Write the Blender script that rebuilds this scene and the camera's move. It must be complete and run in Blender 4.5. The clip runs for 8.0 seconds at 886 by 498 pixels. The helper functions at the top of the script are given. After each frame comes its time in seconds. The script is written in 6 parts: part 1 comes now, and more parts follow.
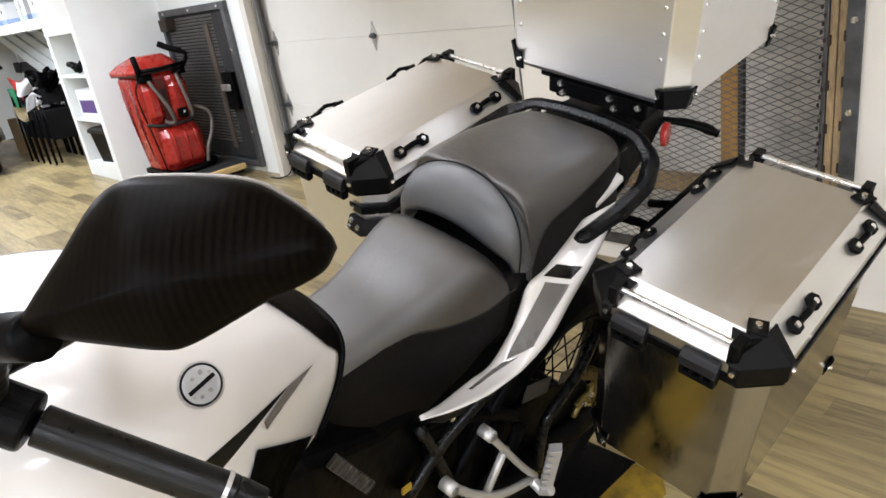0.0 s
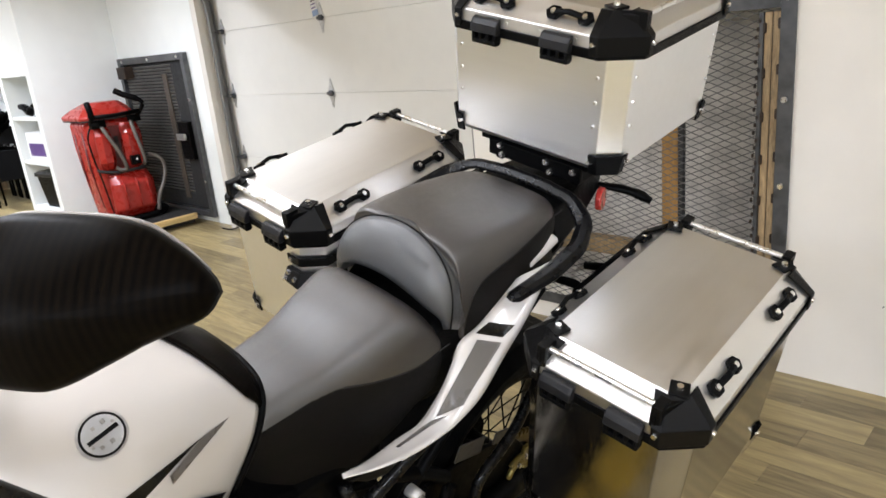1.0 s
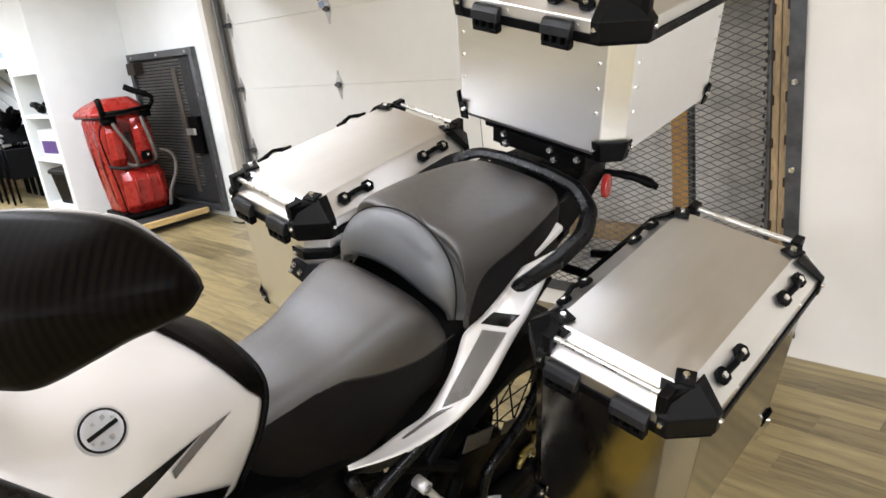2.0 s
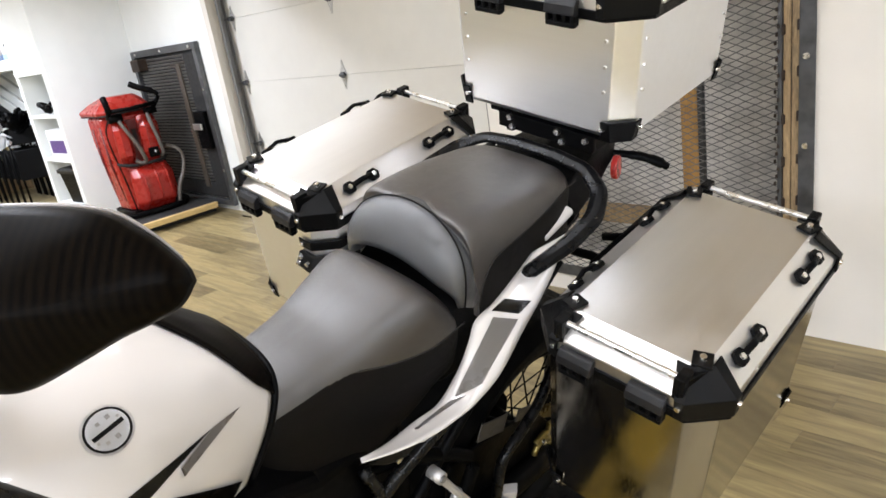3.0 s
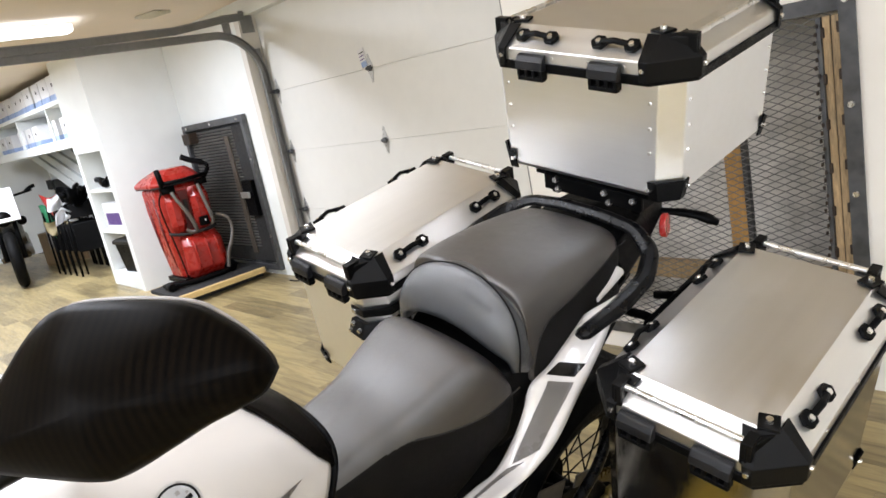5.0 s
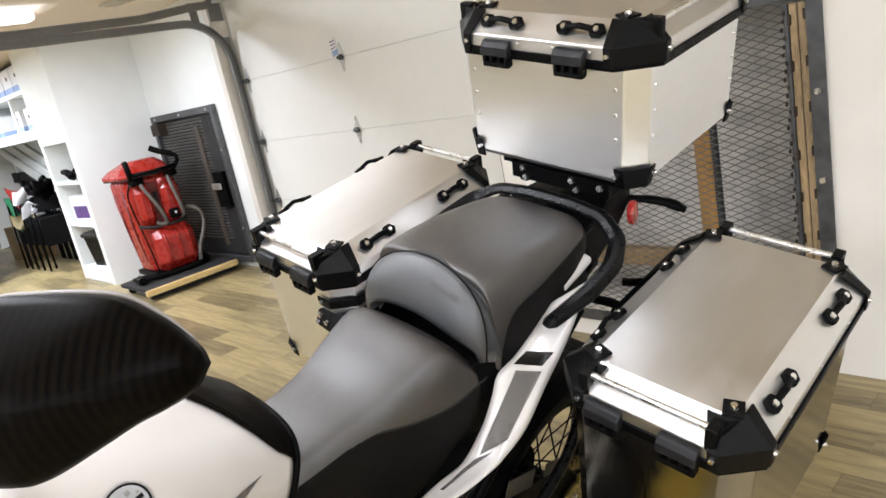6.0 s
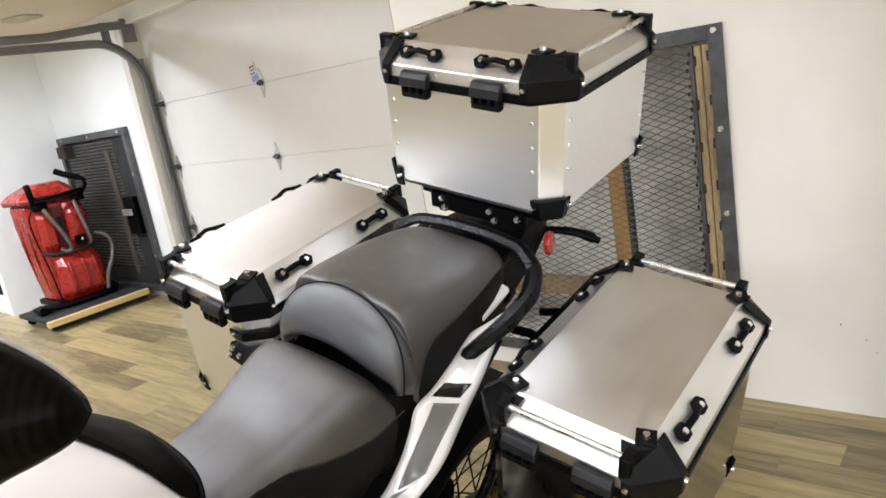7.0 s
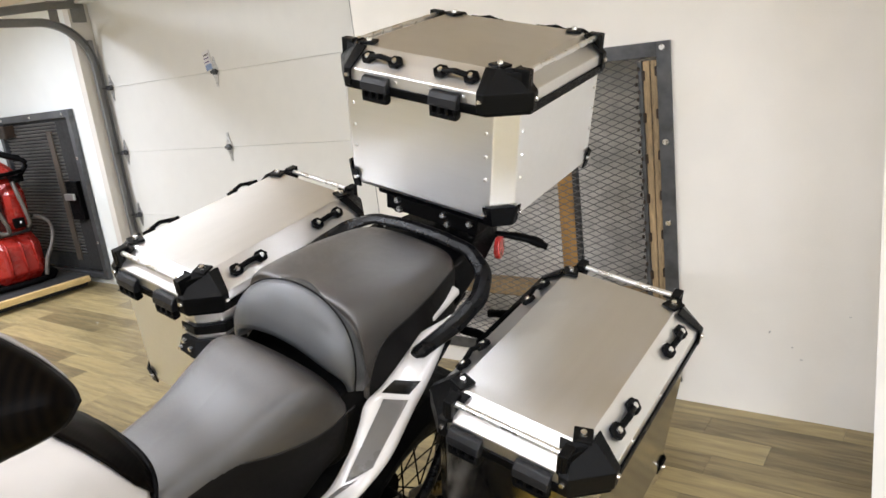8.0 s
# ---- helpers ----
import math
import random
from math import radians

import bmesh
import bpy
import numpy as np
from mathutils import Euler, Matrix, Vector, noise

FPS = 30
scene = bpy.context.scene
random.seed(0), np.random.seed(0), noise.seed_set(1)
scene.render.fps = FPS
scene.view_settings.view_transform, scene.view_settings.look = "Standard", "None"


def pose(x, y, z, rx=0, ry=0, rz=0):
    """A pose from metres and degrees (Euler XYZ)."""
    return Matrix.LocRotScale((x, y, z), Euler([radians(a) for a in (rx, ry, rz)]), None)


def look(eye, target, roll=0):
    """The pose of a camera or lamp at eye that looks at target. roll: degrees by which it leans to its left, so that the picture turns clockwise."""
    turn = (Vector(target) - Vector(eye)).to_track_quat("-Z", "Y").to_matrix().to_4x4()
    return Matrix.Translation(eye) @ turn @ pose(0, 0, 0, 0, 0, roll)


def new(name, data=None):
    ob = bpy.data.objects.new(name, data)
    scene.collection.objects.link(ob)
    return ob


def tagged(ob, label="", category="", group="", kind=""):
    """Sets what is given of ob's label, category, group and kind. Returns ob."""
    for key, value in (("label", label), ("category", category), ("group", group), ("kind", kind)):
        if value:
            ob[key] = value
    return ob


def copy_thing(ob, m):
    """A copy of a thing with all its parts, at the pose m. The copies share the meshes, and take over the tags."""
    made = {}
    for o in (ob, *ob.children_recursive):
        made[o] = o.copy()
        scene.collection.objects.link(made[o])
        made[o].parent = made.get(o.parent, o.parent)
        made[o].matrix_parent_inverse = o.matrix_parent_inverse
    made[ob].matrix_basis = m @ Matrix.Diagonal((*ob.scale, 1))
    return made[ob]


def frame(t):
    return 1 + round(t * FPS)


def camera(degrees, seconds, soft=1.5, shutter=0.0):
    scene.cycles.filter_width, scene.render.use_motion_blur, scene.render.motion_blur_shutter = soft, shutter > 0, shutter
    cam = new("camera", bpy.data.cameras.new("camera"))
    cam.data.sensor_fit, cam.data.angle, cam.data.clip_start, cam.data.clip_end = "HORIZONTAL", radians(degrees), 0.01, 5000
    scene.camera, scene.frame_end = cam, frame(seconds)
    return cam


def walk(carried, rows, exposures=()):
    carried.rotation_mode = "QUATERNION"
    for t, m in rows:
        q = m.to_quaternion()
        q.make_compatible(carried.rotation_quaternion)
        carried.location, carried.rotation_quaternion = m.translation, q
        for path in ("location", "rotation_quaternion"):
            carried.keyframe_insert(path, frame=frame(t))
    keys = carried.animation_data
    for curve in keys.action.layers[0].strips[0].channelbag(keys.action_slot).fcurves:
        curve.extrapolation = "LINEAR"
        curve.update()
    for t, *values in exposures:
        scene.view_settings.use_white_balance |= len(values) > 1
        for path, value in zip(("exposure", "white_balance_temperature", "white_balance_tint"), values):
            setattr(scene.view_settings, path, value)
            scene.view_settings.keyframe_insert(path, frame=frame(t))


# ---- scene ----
cam = camera(64.5, 8.0, soft=1.6)
PATH = [
    (0, (0.824, -1.036, 1.315), (-0.588, 0.181, 0.588), -9.1),
    (0.2, (0.834, -1.029, 1.326), (-0.526, 0.251, 0.61), -8.9),
    (0.5, (0.847, -1.006, 1.322), (-0.485, 0.341, 0.681), -7.4),
    (0.8, (0.855, -1.014, 1.314), (-0.523, 0.283, 0.667), -8.6),
    (1, (0.854, -1.014, 1.307), (-0.495, 0.341, 0.721), -5.8),
    (1.2, (0.862, -1.013, 1.313), (-0.476, 0.355, 0.73), -6.4),
    (1.5, (0.863, -1.01, 1.308), (-0.474, 0.352, 0.71), -6.2),
    (2, (0.861, -0.998, 1.304), (-0.511, 0.323, 0.695), -7.1),
    (2.2, (0.858, -0.998, 1.302), (-0.535, 0.295, 0.679), -9.1),
    (3.5, (0.849, -0.976, 1.284), (-0.541, 0.308, 0.636), -9.0),
    (3.8, (0.846, -0.986, 1.276), (-0.575, 0.241, 0.585), -9.3),
    (4, (0.84, -0.985, 1.281), (-0.593, 0.247, 0.626), -12.1),
    (4.2, (0.839, -0.981, 1.287), (-0.601, 0.253, 0.653), -13.0),
    (4.3, (0.836, -0.98, 1.296), (-0.606, 0.254, 0.665), -13.7),
    (4.5, (0.838, -0.981, 1.311), (-0.584, 0.331, 0.803), -13.5),
    (4.7, (0.844, -0.999, 1.316), (-0.641, 0.259, 0.855), -11.5),
    (5.8, (0.848, -0.98, 1.305), (-0.622, 0.289, 0.826), -11.7),
    (6, (0.847, -0.974, 1.305), (-0.592, 0.322, 0.804), -11.7),
    (6.2, (0.85, -0.968, 1.308), (-0.586, 0.345, 0.847), -11.8),
    (6.5, (0.852, -0.943, 1.299), (-0.5, 0.436, 0.781), -14.8),
    (6.7, (0.845, -0.934, 1.3), (-0.464, 0.481, 0.767), -13.4),
    (7, (0.845, -0.96, 1.305), (-0.436, 0.504, 0.84), -9.9),
    (7.2, (0.85, -0.982, 1.307), (-0.407, 0.513, 0.88), -7.7),
    (7.3, (0.853, -0.996, 1.307), (-0.39, 0.511, 0.876), -7.3),
    (7.5, (0.865, -1.027, 1.318), (-0.299, 0.529, 0.847), -7.2),
    (7.7, (0.867, -1.037, 1.322), (-0.252, 0.55, 0.843), -5.9),
    (8, (0.865, -0.993, 1.325), (-0.302, 0.554, 0.831), -6.9),
]
walk(cam, [(t, look(eye, target, roll)) for t, eye, target, roll in PATH], [(0.0, -0.12), (2.0, 0.02), (3.5, 0.06), (6.0, 0.03), (6.5, 0.04), (7.0, 0.03), (8.0, 0.03)])

from mathutils.bvhtree import BVHTree

# ---- light ----
world = bpy.data.worlds.new("shop_air")
scene.world = world
world.use_nodes = True
world.node_tree.nodes["Background"].inputs[0].default_value = (1.0, 0.97, 0.93, 1)
world.node_tree.nodes["Background"].inputs[1].default_value = 0.01


def area(name, place, sx, sy, watts, colour, turn=(0, 0, 0)):
    data = bpy.data.lights.new(name, "AREA")
    data.shape, data.size, data.size_y, data.energy, data.color = "RECTANGLE", sx, sy, watts, colour
    ob = new(name, data)
    ob.matrix_basis = pose(*place, *turn)
    return ob


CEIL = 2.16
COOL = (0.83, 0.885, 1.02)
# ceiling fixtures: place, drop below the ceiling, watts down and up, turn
# Seen at x -4.40, inferred from glints at -1.60 and 0.20; rest added fill.
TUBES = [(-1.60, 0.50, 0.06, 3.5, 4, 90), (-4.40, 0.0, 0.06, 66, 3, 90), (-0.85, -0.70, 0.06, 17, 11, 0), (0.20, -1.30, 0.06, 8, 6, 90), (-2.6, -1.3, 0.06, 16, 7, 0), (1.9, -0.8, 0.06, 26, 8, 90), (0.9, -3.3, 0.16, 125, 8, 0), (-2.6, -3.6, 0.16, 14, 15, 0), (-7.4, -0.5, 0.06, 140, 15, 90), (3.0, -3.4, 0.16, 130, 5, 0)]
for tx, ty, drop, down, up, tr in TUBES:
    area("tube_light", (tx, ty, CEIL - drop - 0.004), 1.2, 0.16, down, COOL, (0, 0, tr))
    # upward lamp added only to brighten the ceiling
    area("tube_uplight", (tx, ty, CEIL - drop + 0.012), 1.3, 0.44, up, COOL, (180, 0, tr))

# ---- materials ----


def material(name, colour, rough=0.5, metal=0.0, grain=40.0, vary=0.12, bump=0.0, bump_scale=200.0, coat=0.0, rough_vary=0.1, stretch=None, island=0.0, spec=0.5, brushed=0.0):
    """A principled surface with colour variation at two scales, uneven gloss and fine relief."""
    m = bpy.data.materials.new(name)
    m.use_nodes = True
    nt = m.node_tree
    b = nt.nodes["Principled BSDF"]
    tc = nt.nodes.new("ShaderNodeTexCoord")
    mp = nt.nodes.new("ShaderNodeMapping")
    nt.links.new(tc.outputs["Object"], mp.inputs["Vector"])
    if stretch:
        mp.inputs["Scale"].default_value = stretch
    big = nt.nodes.new("ShaderNodeTexNoise")
    big.inputs["Scale"].default_value, big.inputs["Detail"].default_value = grain / 8, 4
    fine = nt.nodes.new("ShaderNodeTexNoise")
    fine.inputs["Scale"].default_value, fine.inputs["Detail"].default_value = grain, 5
    for n in (big, fine):
        nt.links.new(mp.outputs["Vector"], n.inputs["Vector"])
    add = nt.nodes.new("ShaderNodeMath")
    add.operation = "ADD"
    nt.links.new(big.outputs["Fac"], add.inputs[0])
    nt.links.new(fine.outputs["Fac"], add.inputs[1])
    src = add.outputs[0]
    if island:
        info = nt.nodes.new("ShaderNodeObjectInfo")
        ma = nt.nodes.new("ShaderNodeMath")
        ma.operation = "MULTIPLY_ADD"
        ma.inputs[1].default_value = island
        nt.links.new(info.outputs["Random"], ma.inputs[0])
        nt.links.new(src, ma.inputs[2])
        src = ma.outputs[0]
    ramp = nt.nodes.new("ShaderNodeMapRange")
    ramp.inputs["From Min"].default_value, ramp.inputs["From Max"].default_value = 0.7, 1.3 + island
    ramp.inputs["To Min"].default_value, ramp.inputs["To Max"].default_value = 1 - vary, 1 + vary
    nt.links.new(src, ramp.inputs["Value"])
    mul = nt.nodes.new("ShaderNodeVectorMath")
    mul.operation = "SCALE"
    mul.inputs[0].default_value = colour
    nt.links.new(ramp.outputs[0], mul.inputs["Scale"])
    nt.links.new(mul.outputs[0], b.inputs["Base Color"])
    rr = nt.nodes.new("ShaderNodeMapRange")
    rr.inputs["From Min"].default_value, rr.inputs["From Max"].default_value = 0.35, 0.65
    rr.inputs["To Min"].default_value, rr.inputs["To Max"].default_value = max(0.02, rough - rough_vary), min(1, rough + rough_vary)
    nt.links.new(fine.outputs["Fac"], rr.inputs["Value"])
    nt.links.new(rr.outputs[0], b.inputs["Roughness"])
    b.inputs["Metallic"].default_value = metal
    b.inputs["Specular IOR Level"].default_value = spec
    if brushed:
        tg = nt.nodes.new("ShaderNodeVectorTransform")
        tg.vector_type, tg.convert_from, tg.convert_to = "VECTOR", "OBJECT", "WORLD"
        tg.inputs[0].default_value = (0.3, 1.0, 0.1)
        b.inputs["Anisotropic"].default_value = brushed
        nt.links.new(tg.outputs[0], b.inputs["Tangent"])
    b.inputs["Coat Weight"].default_value = coat
    b.inputs["Coat Roughness"].default_value = 0.06
    if bump:
        bn = nt.nodes.new("ShaderNodeTexNoise")
        bn.inputs["Scale"].default_value, bn.inputs["Detail"].default_value = bump_scale, 3
        nt.links.new(mp.outputs["Vector"], bn.inputs["Vector"])
        bp = nt.nodes.new("ShaderNodeBump")
        bp.inputs["Strength"].default_value, bp.inputs["Distance"].default_value = bump, 0.002
        nt.links.new(bn.outputs["Fac"], bp.inputs["Height"])
        nt.links.new(bp.outputs["Normal"], b.inputs["Normal"])
    return m


def glow(name, colour, strength):
    m = bpy.data.materials.new(name)
    m.use_nodes = True
    b = m.node_tree.nodes["Principled BSDF"]
    b.inputs["Emission Color"].default_value = (*colour, 1)
    b.inputs["Emission Strength"].default_value = strength
    return m


M_ALU = material("brushed_aluminium", (0.69, 0.68, 0.665), 0.37, 1.0, 60, 0.03, rough_vary=0.03, stretch=(1, 0.05, 1), brushed=0.25)
# base darkened to stand for the dark surroundings the near body mirrors
M_ALU_SIDE = material("satin_aluminium_darkened", (0.37, 0.36, 0.35), 0.12, 1.0, 60, 0.06, rough_vary=0.05, stretch=(6, 6, 1))
# base tinted cool and raised to offset the warm floor in its reflections
M_ALU_BOX = material("brushed_aluminium_cool_tint", (0.87, 0.885, 0.905), 0.38, 1.0, 90, 0.015, rough_vary=0.012, stretch=(1, 0.03, 1), brushed=0.6)
M_ROD = material("polished_rod", (0.82, 0.825, 0.83), 0.30, 1.0, 30, 0.03)
M_BLACK = material("black_nylon", (0.0018, 0.0018, 0.002), 0.42, 0.0, 60, 0.25, 0.25, 900, spec=0.07)
M_LATCH = material("grey_nylon", (0.008, 0.008, 0.009), 0.40, 0.0, 60, 0.2, 0.25, 900, spec=0.3)
M_BLACKMET = material("black_coated_steel", (0.0016, 0.0016, 0.0018), 0.42, 0.0, 60, 0.3, 0.1, 500, spec=0.05)
M_RUBBER = material("black_rubber", (0.0035, 0.0035, 0.0035), 0.6, 0.0, 60, 0.25, 0.3, 600, spec=0.10)
M_BRACKET = material("dark_grey_nylon", (0.0026, 0.0025, 0.0025), 0.42, 0.0, 60, 0.25, 0.25, 900, spec=0.12)
M_GAPSHADE = material("gap_shade_grey", (0.33, 0.33, 0.325), 0.8, 0.0, 12, 0.2)
M_BOARD = material("grey_cement_board", (0.60, 0.585, 0.56), 0.8, 0.0, 12, 0.3, 0.3, 90)
M_GRIP = material("grip_rubber", (0.004, 0.0038, 0.0036), 0.36, 0.0, 60, 0.2, spec=0.25)
M_BOLT = material("zinc_bolt", (0.75, 0.74, 0.72), 0.28, 1.0, 60, 0.1)
M_SEAT = material("dark_brown_vinyl", (0.021, 0.0172, 0.0158), 0.42, 0.0, 120, 0.10, 0.35, 1600, rough_vary=0.05, spec=1.0)
M_BOLSTER = material("blue_grey_vinyl", (0.028, 0.030, 0.034), 0.42, 0.0, 120, 0.10, 0.35, 1600, rough_vary=0.05, spec=0.8)
# near-black copy of the vinyl: shade on the seat sides, and the piping
M_SHADE_PIPING = material("seat_shade_and_piping", (0.0035, 0.003, 0.0028), 0.50, 0.0, 120, 0.10, 0.35, 1600, rough_vary=0.05, spec=0.12)
M_THREAD = material("dark_thread", (0.007, 0.006, 0.0055), 0.7, 0.0, 300, 0.2)
M_WHITE = material("white_gloss_paint", (0.66, 0.63, 0.605), 0.22, 0.0, 10, 0.02, coat=0.7, rough_vary=0.03)
M_GREY = material("grey_satin_paint", (0.27, 0.25, 0.235), 0.35, 0.0, 20, 0.05, coat=0.3)
M_GLOSSBLACK = material("gloss_black_plastic", (0.008, 0.008, 0.008), 0.18, 0.0, 30, 0.2, coat=0.4)
M_SILVER = material("cast_silver", (0.52, 0.51, 0.50), 0.42, 0.55, 40, 0.1, 0.2, 300)
M_GOLD = material("gold_chain", (0.10, 0.07, 0.02), 0.45, 0.9, 60, 0.2)
M_RED = material("red_reflector", (0.50, 0.035, 0.03), 0.25, 0.0, 60, 0.1, coat=0.5)
M_WALL = material("white_wall_paint", (0.81, 0.835, 0.82), 0.6, 0.0, 6, 0.025, 0.25, 160)
M_WALLR = material("warm_wall_paint", (0.865, 0.835, 0.785), 0.6, 0.0, 6, 0.03, 0.25, 160)
M_JAMB = material("beige_jamb_paint", (0.68, 0.65, 0.60), 0.6, 0.0, 10, 0.04, 0.2, 160)
M_CEIL = material("ceiling_paint", (0.80, 0.70, 0.575), 0.8, 0.0, 8, 0.03, 0.3, 150)
M_DOORP = material("white_steel_door", (0.77, 0.765, 0.735), 0.42, 0.0, 12, 0.02, 0.3, 240)
M_GALV = material("galvanised_steel", (0.60, 0.60, 0.59), 0.40, 0.85, 40, 0.12)
M_TRACK = material("dull_track_steel", (0.24, 0.24, 0.24), 0.5, 0.7, 40, 0.15)
M_DKSTEEL = material("dark_raw_steel", (0.085, 0.088, 0.094), 0.48, 0.6, 24, 0.45, 0.3, 200)
M_MESH = material("expanded_metal", (0.20, 0.20, 0.205), 0.5, 0.5, 40, 0.3)
M_LATH = material("orange_lath_wood", (0.44, 0.25, 0.085), 0.55, 0.0, 30, 0.25, 0.3, 100, stretch=(8, 8, 1))
M_LATHDK = material("brown_lath_wood", (0.33, 0.235, 0.13), 0.6, 0.0, 30, 0.45, 0.3, 100, stretch=(8, 8, 1))
M_TUBEBLK = material("satin_black_tube", (0.004, 0.004, 0.0042), 0.30, 0.0, 60, 0.3, spec=0.22)
M_ADJUST = material("gold_anodised", (0.20, 0.155, 0.05), 0.38, 0.8, 60, 0.15)
M_LOOP = material("dark_hole", (0.05, 0.02, 0.018), 0.5)
M_RUST = material("rusted_steel", (0.035, 0.021, 0.013), 0.6, 0.2, 60, 0.5, 0.4, 300)
M_PLANK = material("oak_vinyl_plank", (0.34, 0.268, 0.140), 0.36, 0.0, 22, 0.80, 0.2, 90, stretch=(0.5, 7, 1), rough_vary=0.08, island=0.8)
M_UNDER = material("dark_floor_joint", (0.05, 0.04, 0.03), 0.8)
M_REDPL = material("red_moulded_plastic", (0.33, 0.017, 0.011), 0.30, 0.0, 20, 0.12, 0.15, 200)
# darker copy of the red, carrying the shade of recess and grooves
M_REDSHADE = material("shaded_red_plastic", (0.10, 0.008, 0.007), 0.5, 0.0, 20, 0.15)
M_HOSE = material("grey_hose", (0.105, 0.09, 0.078), 0.5, 0.0, 80, 0.3)
M_WORN = material("worn_dark_plate", (0.040, 0.036, 0.032), 0.45, 0.3, 60, 0.4)
M_PINE = material("pale_pine", (0.62, 0.45, 0.20), 0.6, 0.0, 30, 0.2, 0.2, 100, stretch=(8, 1, 8))
M_YELLOW = material("yellow_paint", (0.29, 0.185, 0.012), 0.6, 0.0, 30, 0.5, 0.3, 120)
M_CARD = material("white_card", (0.74, 0.74, 0.75), 0.6, 0.0, 20, 0.04)
M_BLUE = material("pale_blue_print", (0.30, 0.40, 0.62), 0.6, 0.0, 40, 0.2)
M_PURPLE = material("purple_print", (0.10, 0.05, 0.20), 0.5)
M_GREEN = material("green_cloth", (0.05, 0.30, 0.14), 0.8, 0.0, 60, 0.2)
M_TAN = material("tan_cloth", (0.42, 0.35, 0.20), 0.8, 0.0, 60, 0.2)
M_RCLOTH = material("red_cloth", (0.55, 0.05, 0.04), 0.8, 0.0, 60, 0.2)
M_CARBON = material("carbon_look_plastic", (0.003, 0.0025, 0.002), 0.40, 0.0, 500, 0.3, 0.0, 900, spec=0.03, rough_vary=0.015)
nt = M_CARBON.node_tree
wv = nt.nodes.new("ShaderNodeTexWave")
wv.inputs["Scale"].default_value, wv.inputs["Distortion"].default_value, wv.inputs["Detail"].default_value = 66.0, 0.2, 1.0
mp = nt.nodes.new("ShaderNodeMapping")
mp.inputs["Rotation"].default_value = (0, 0, radians(-44))
tcn = nt.nodes.new("ShaderNodeTexCoord")
mx = nt.nodes.new("ShaderNodeMix")
mx.data_type = "RGBA"
mx.inputs[6].default_value, mx.inputs[7].default_value = (0.0014, 0.0011, 0.0009, 1), (0.0040, 0.0028, 0.0018, 1)
nt.links.new(tcn.outputs["Object"], mp.inputs["Vector"])
nt.links.new(mp.outputs[0], wv.inputs["Vector"])
nt.links.new(wv.outputs["Fac"], mx.inputs[0])
nt.links.new(mx.outputs[2], nt.nodes["Principled BSDF"].inputs["Base Color"])
# smears and scuffs: patches where the satin metal has gone dull
for m, big, dull in ((M_ALU_SIDE, 7.0, 0.10), (M_ALU, 5.0, 0.16)):
    nt = m.node_tree
    pb = nt.nodes["Principled BSDF"]
    tcn = nt.nodes.new("ShaderNodeTexCoord")
    ns = nt.nodes.new("ShaderNodeTexNoise")
    ns.inputs["Scale"].default_value, ns.inputs["Detail"].default_value, ns.inputs["Distortion"].default_value = big, 6, 1.8
    nt.links.new(tcn.outputs["Object"], ns.inputs["Vector"])
    mr = nt.nodes.new("ShaderNodeMapRange")
    mr.inputs["From Min"].default_value, mr.inputs["From Max"].default_value, mr.inputs["To Max"].default_value = 0.46, 0.76, dull
    nt.links.new(ns.outputs["Fac"], mr.inputs["Value"])
    ad = nt.nodes.new("ShaderNodeMath")
    ad.operation = "ADD"
    nt.links.new(pb.inputs["Roughness"].links[0].from_socket, ad.inputs[0])
    nt.links.new(mr.outputs[0], ad.inputs[1])
    nt.links.new(ad.outputs[0], pb.inputs["Roughness"])
# oak look: pale boards with long grey-brown streaks, each board its own tone
nt = M_PLANK.node_tree
pb = nt.nodes["Principled BSDF"]
tcn = nt.nodes.new("ShaderNodeTexCoord")
info = nt.nodes.new("ShaderNodeObjectInfo")
off = nt.nodes.new("ShaderNodeVectorMath")
off.operation = "SCALE"
off.inputs[0].default_value = (37.0, 91.0, 13.0)
nt.links.new(info.outputs["Random"], off.inputs["Scale"])
mp = nt.nodes.new("ShaderNodeMapping")
mp.inputs["Scale"].default_value = (1.6, 17.0, 1.0)
nt.links.new(tcn.outputs["Object"], mp.inputs["Vector"])
nt.links.new(off.outputs[0], mp.inputs["Location"])
ns = nt.nodes.new("ShaderNodeTexNoise")
ns.inputs["Scale"].default_value, ns.inputs["Detail"].default_value, ns.inputs["Roughness"].default_value, ns.inputs["Distortion"].default_value = 1.7, 7, 0.66, 0.5
nt.links.new(mp.outputs[0], ns.inputs["Vector"])
sh = nt.nodes.new("ShaderNodeMath")
sh.operation = "MULTIPLY_ADD"
sh.inputs[1].default_value = 0.34
nt.links.new(info.outputs["Random"], sh.inputs[0])
nt.links.new(ns.outputs["Fac"], sh.inputs[2])
cr = nt.nodes.new("ShaderNodeValToRGB")
cr.color_ramp.elements[0].position, cr.color_ramp.elements[0].color = 0.42, (0.145, 0.112, 0.056, 1)
cr.color_ramp.elements[1].position, cr.color_ramp.elements[1].color = 0.86, (0.44, 0.350, 0.170, 1)
mid = cr.color_ramp.elements.new(0.62)
mid.color = (0.27, 0.212, 0.106, 1)
nt.links.new(sh.outputs[0], cr.inputs[0])
nt.links.new(cr.outputs[0], pb.inputs["Base Color"])
for m in (M_SEAT, M_BOLSTER):
    b = m.node_tree.nodes["Principled BSDF"]
    b.inputs["Coat Weight"].default_value, b.inputs["Coat Roughness"].default_value = 0.5, 0.36
M_HATCH = material("grey_raw_steel", (0.085, 0.087, 0.090), 0.45, 0.5, 24, 0.45, 0.3, 200)
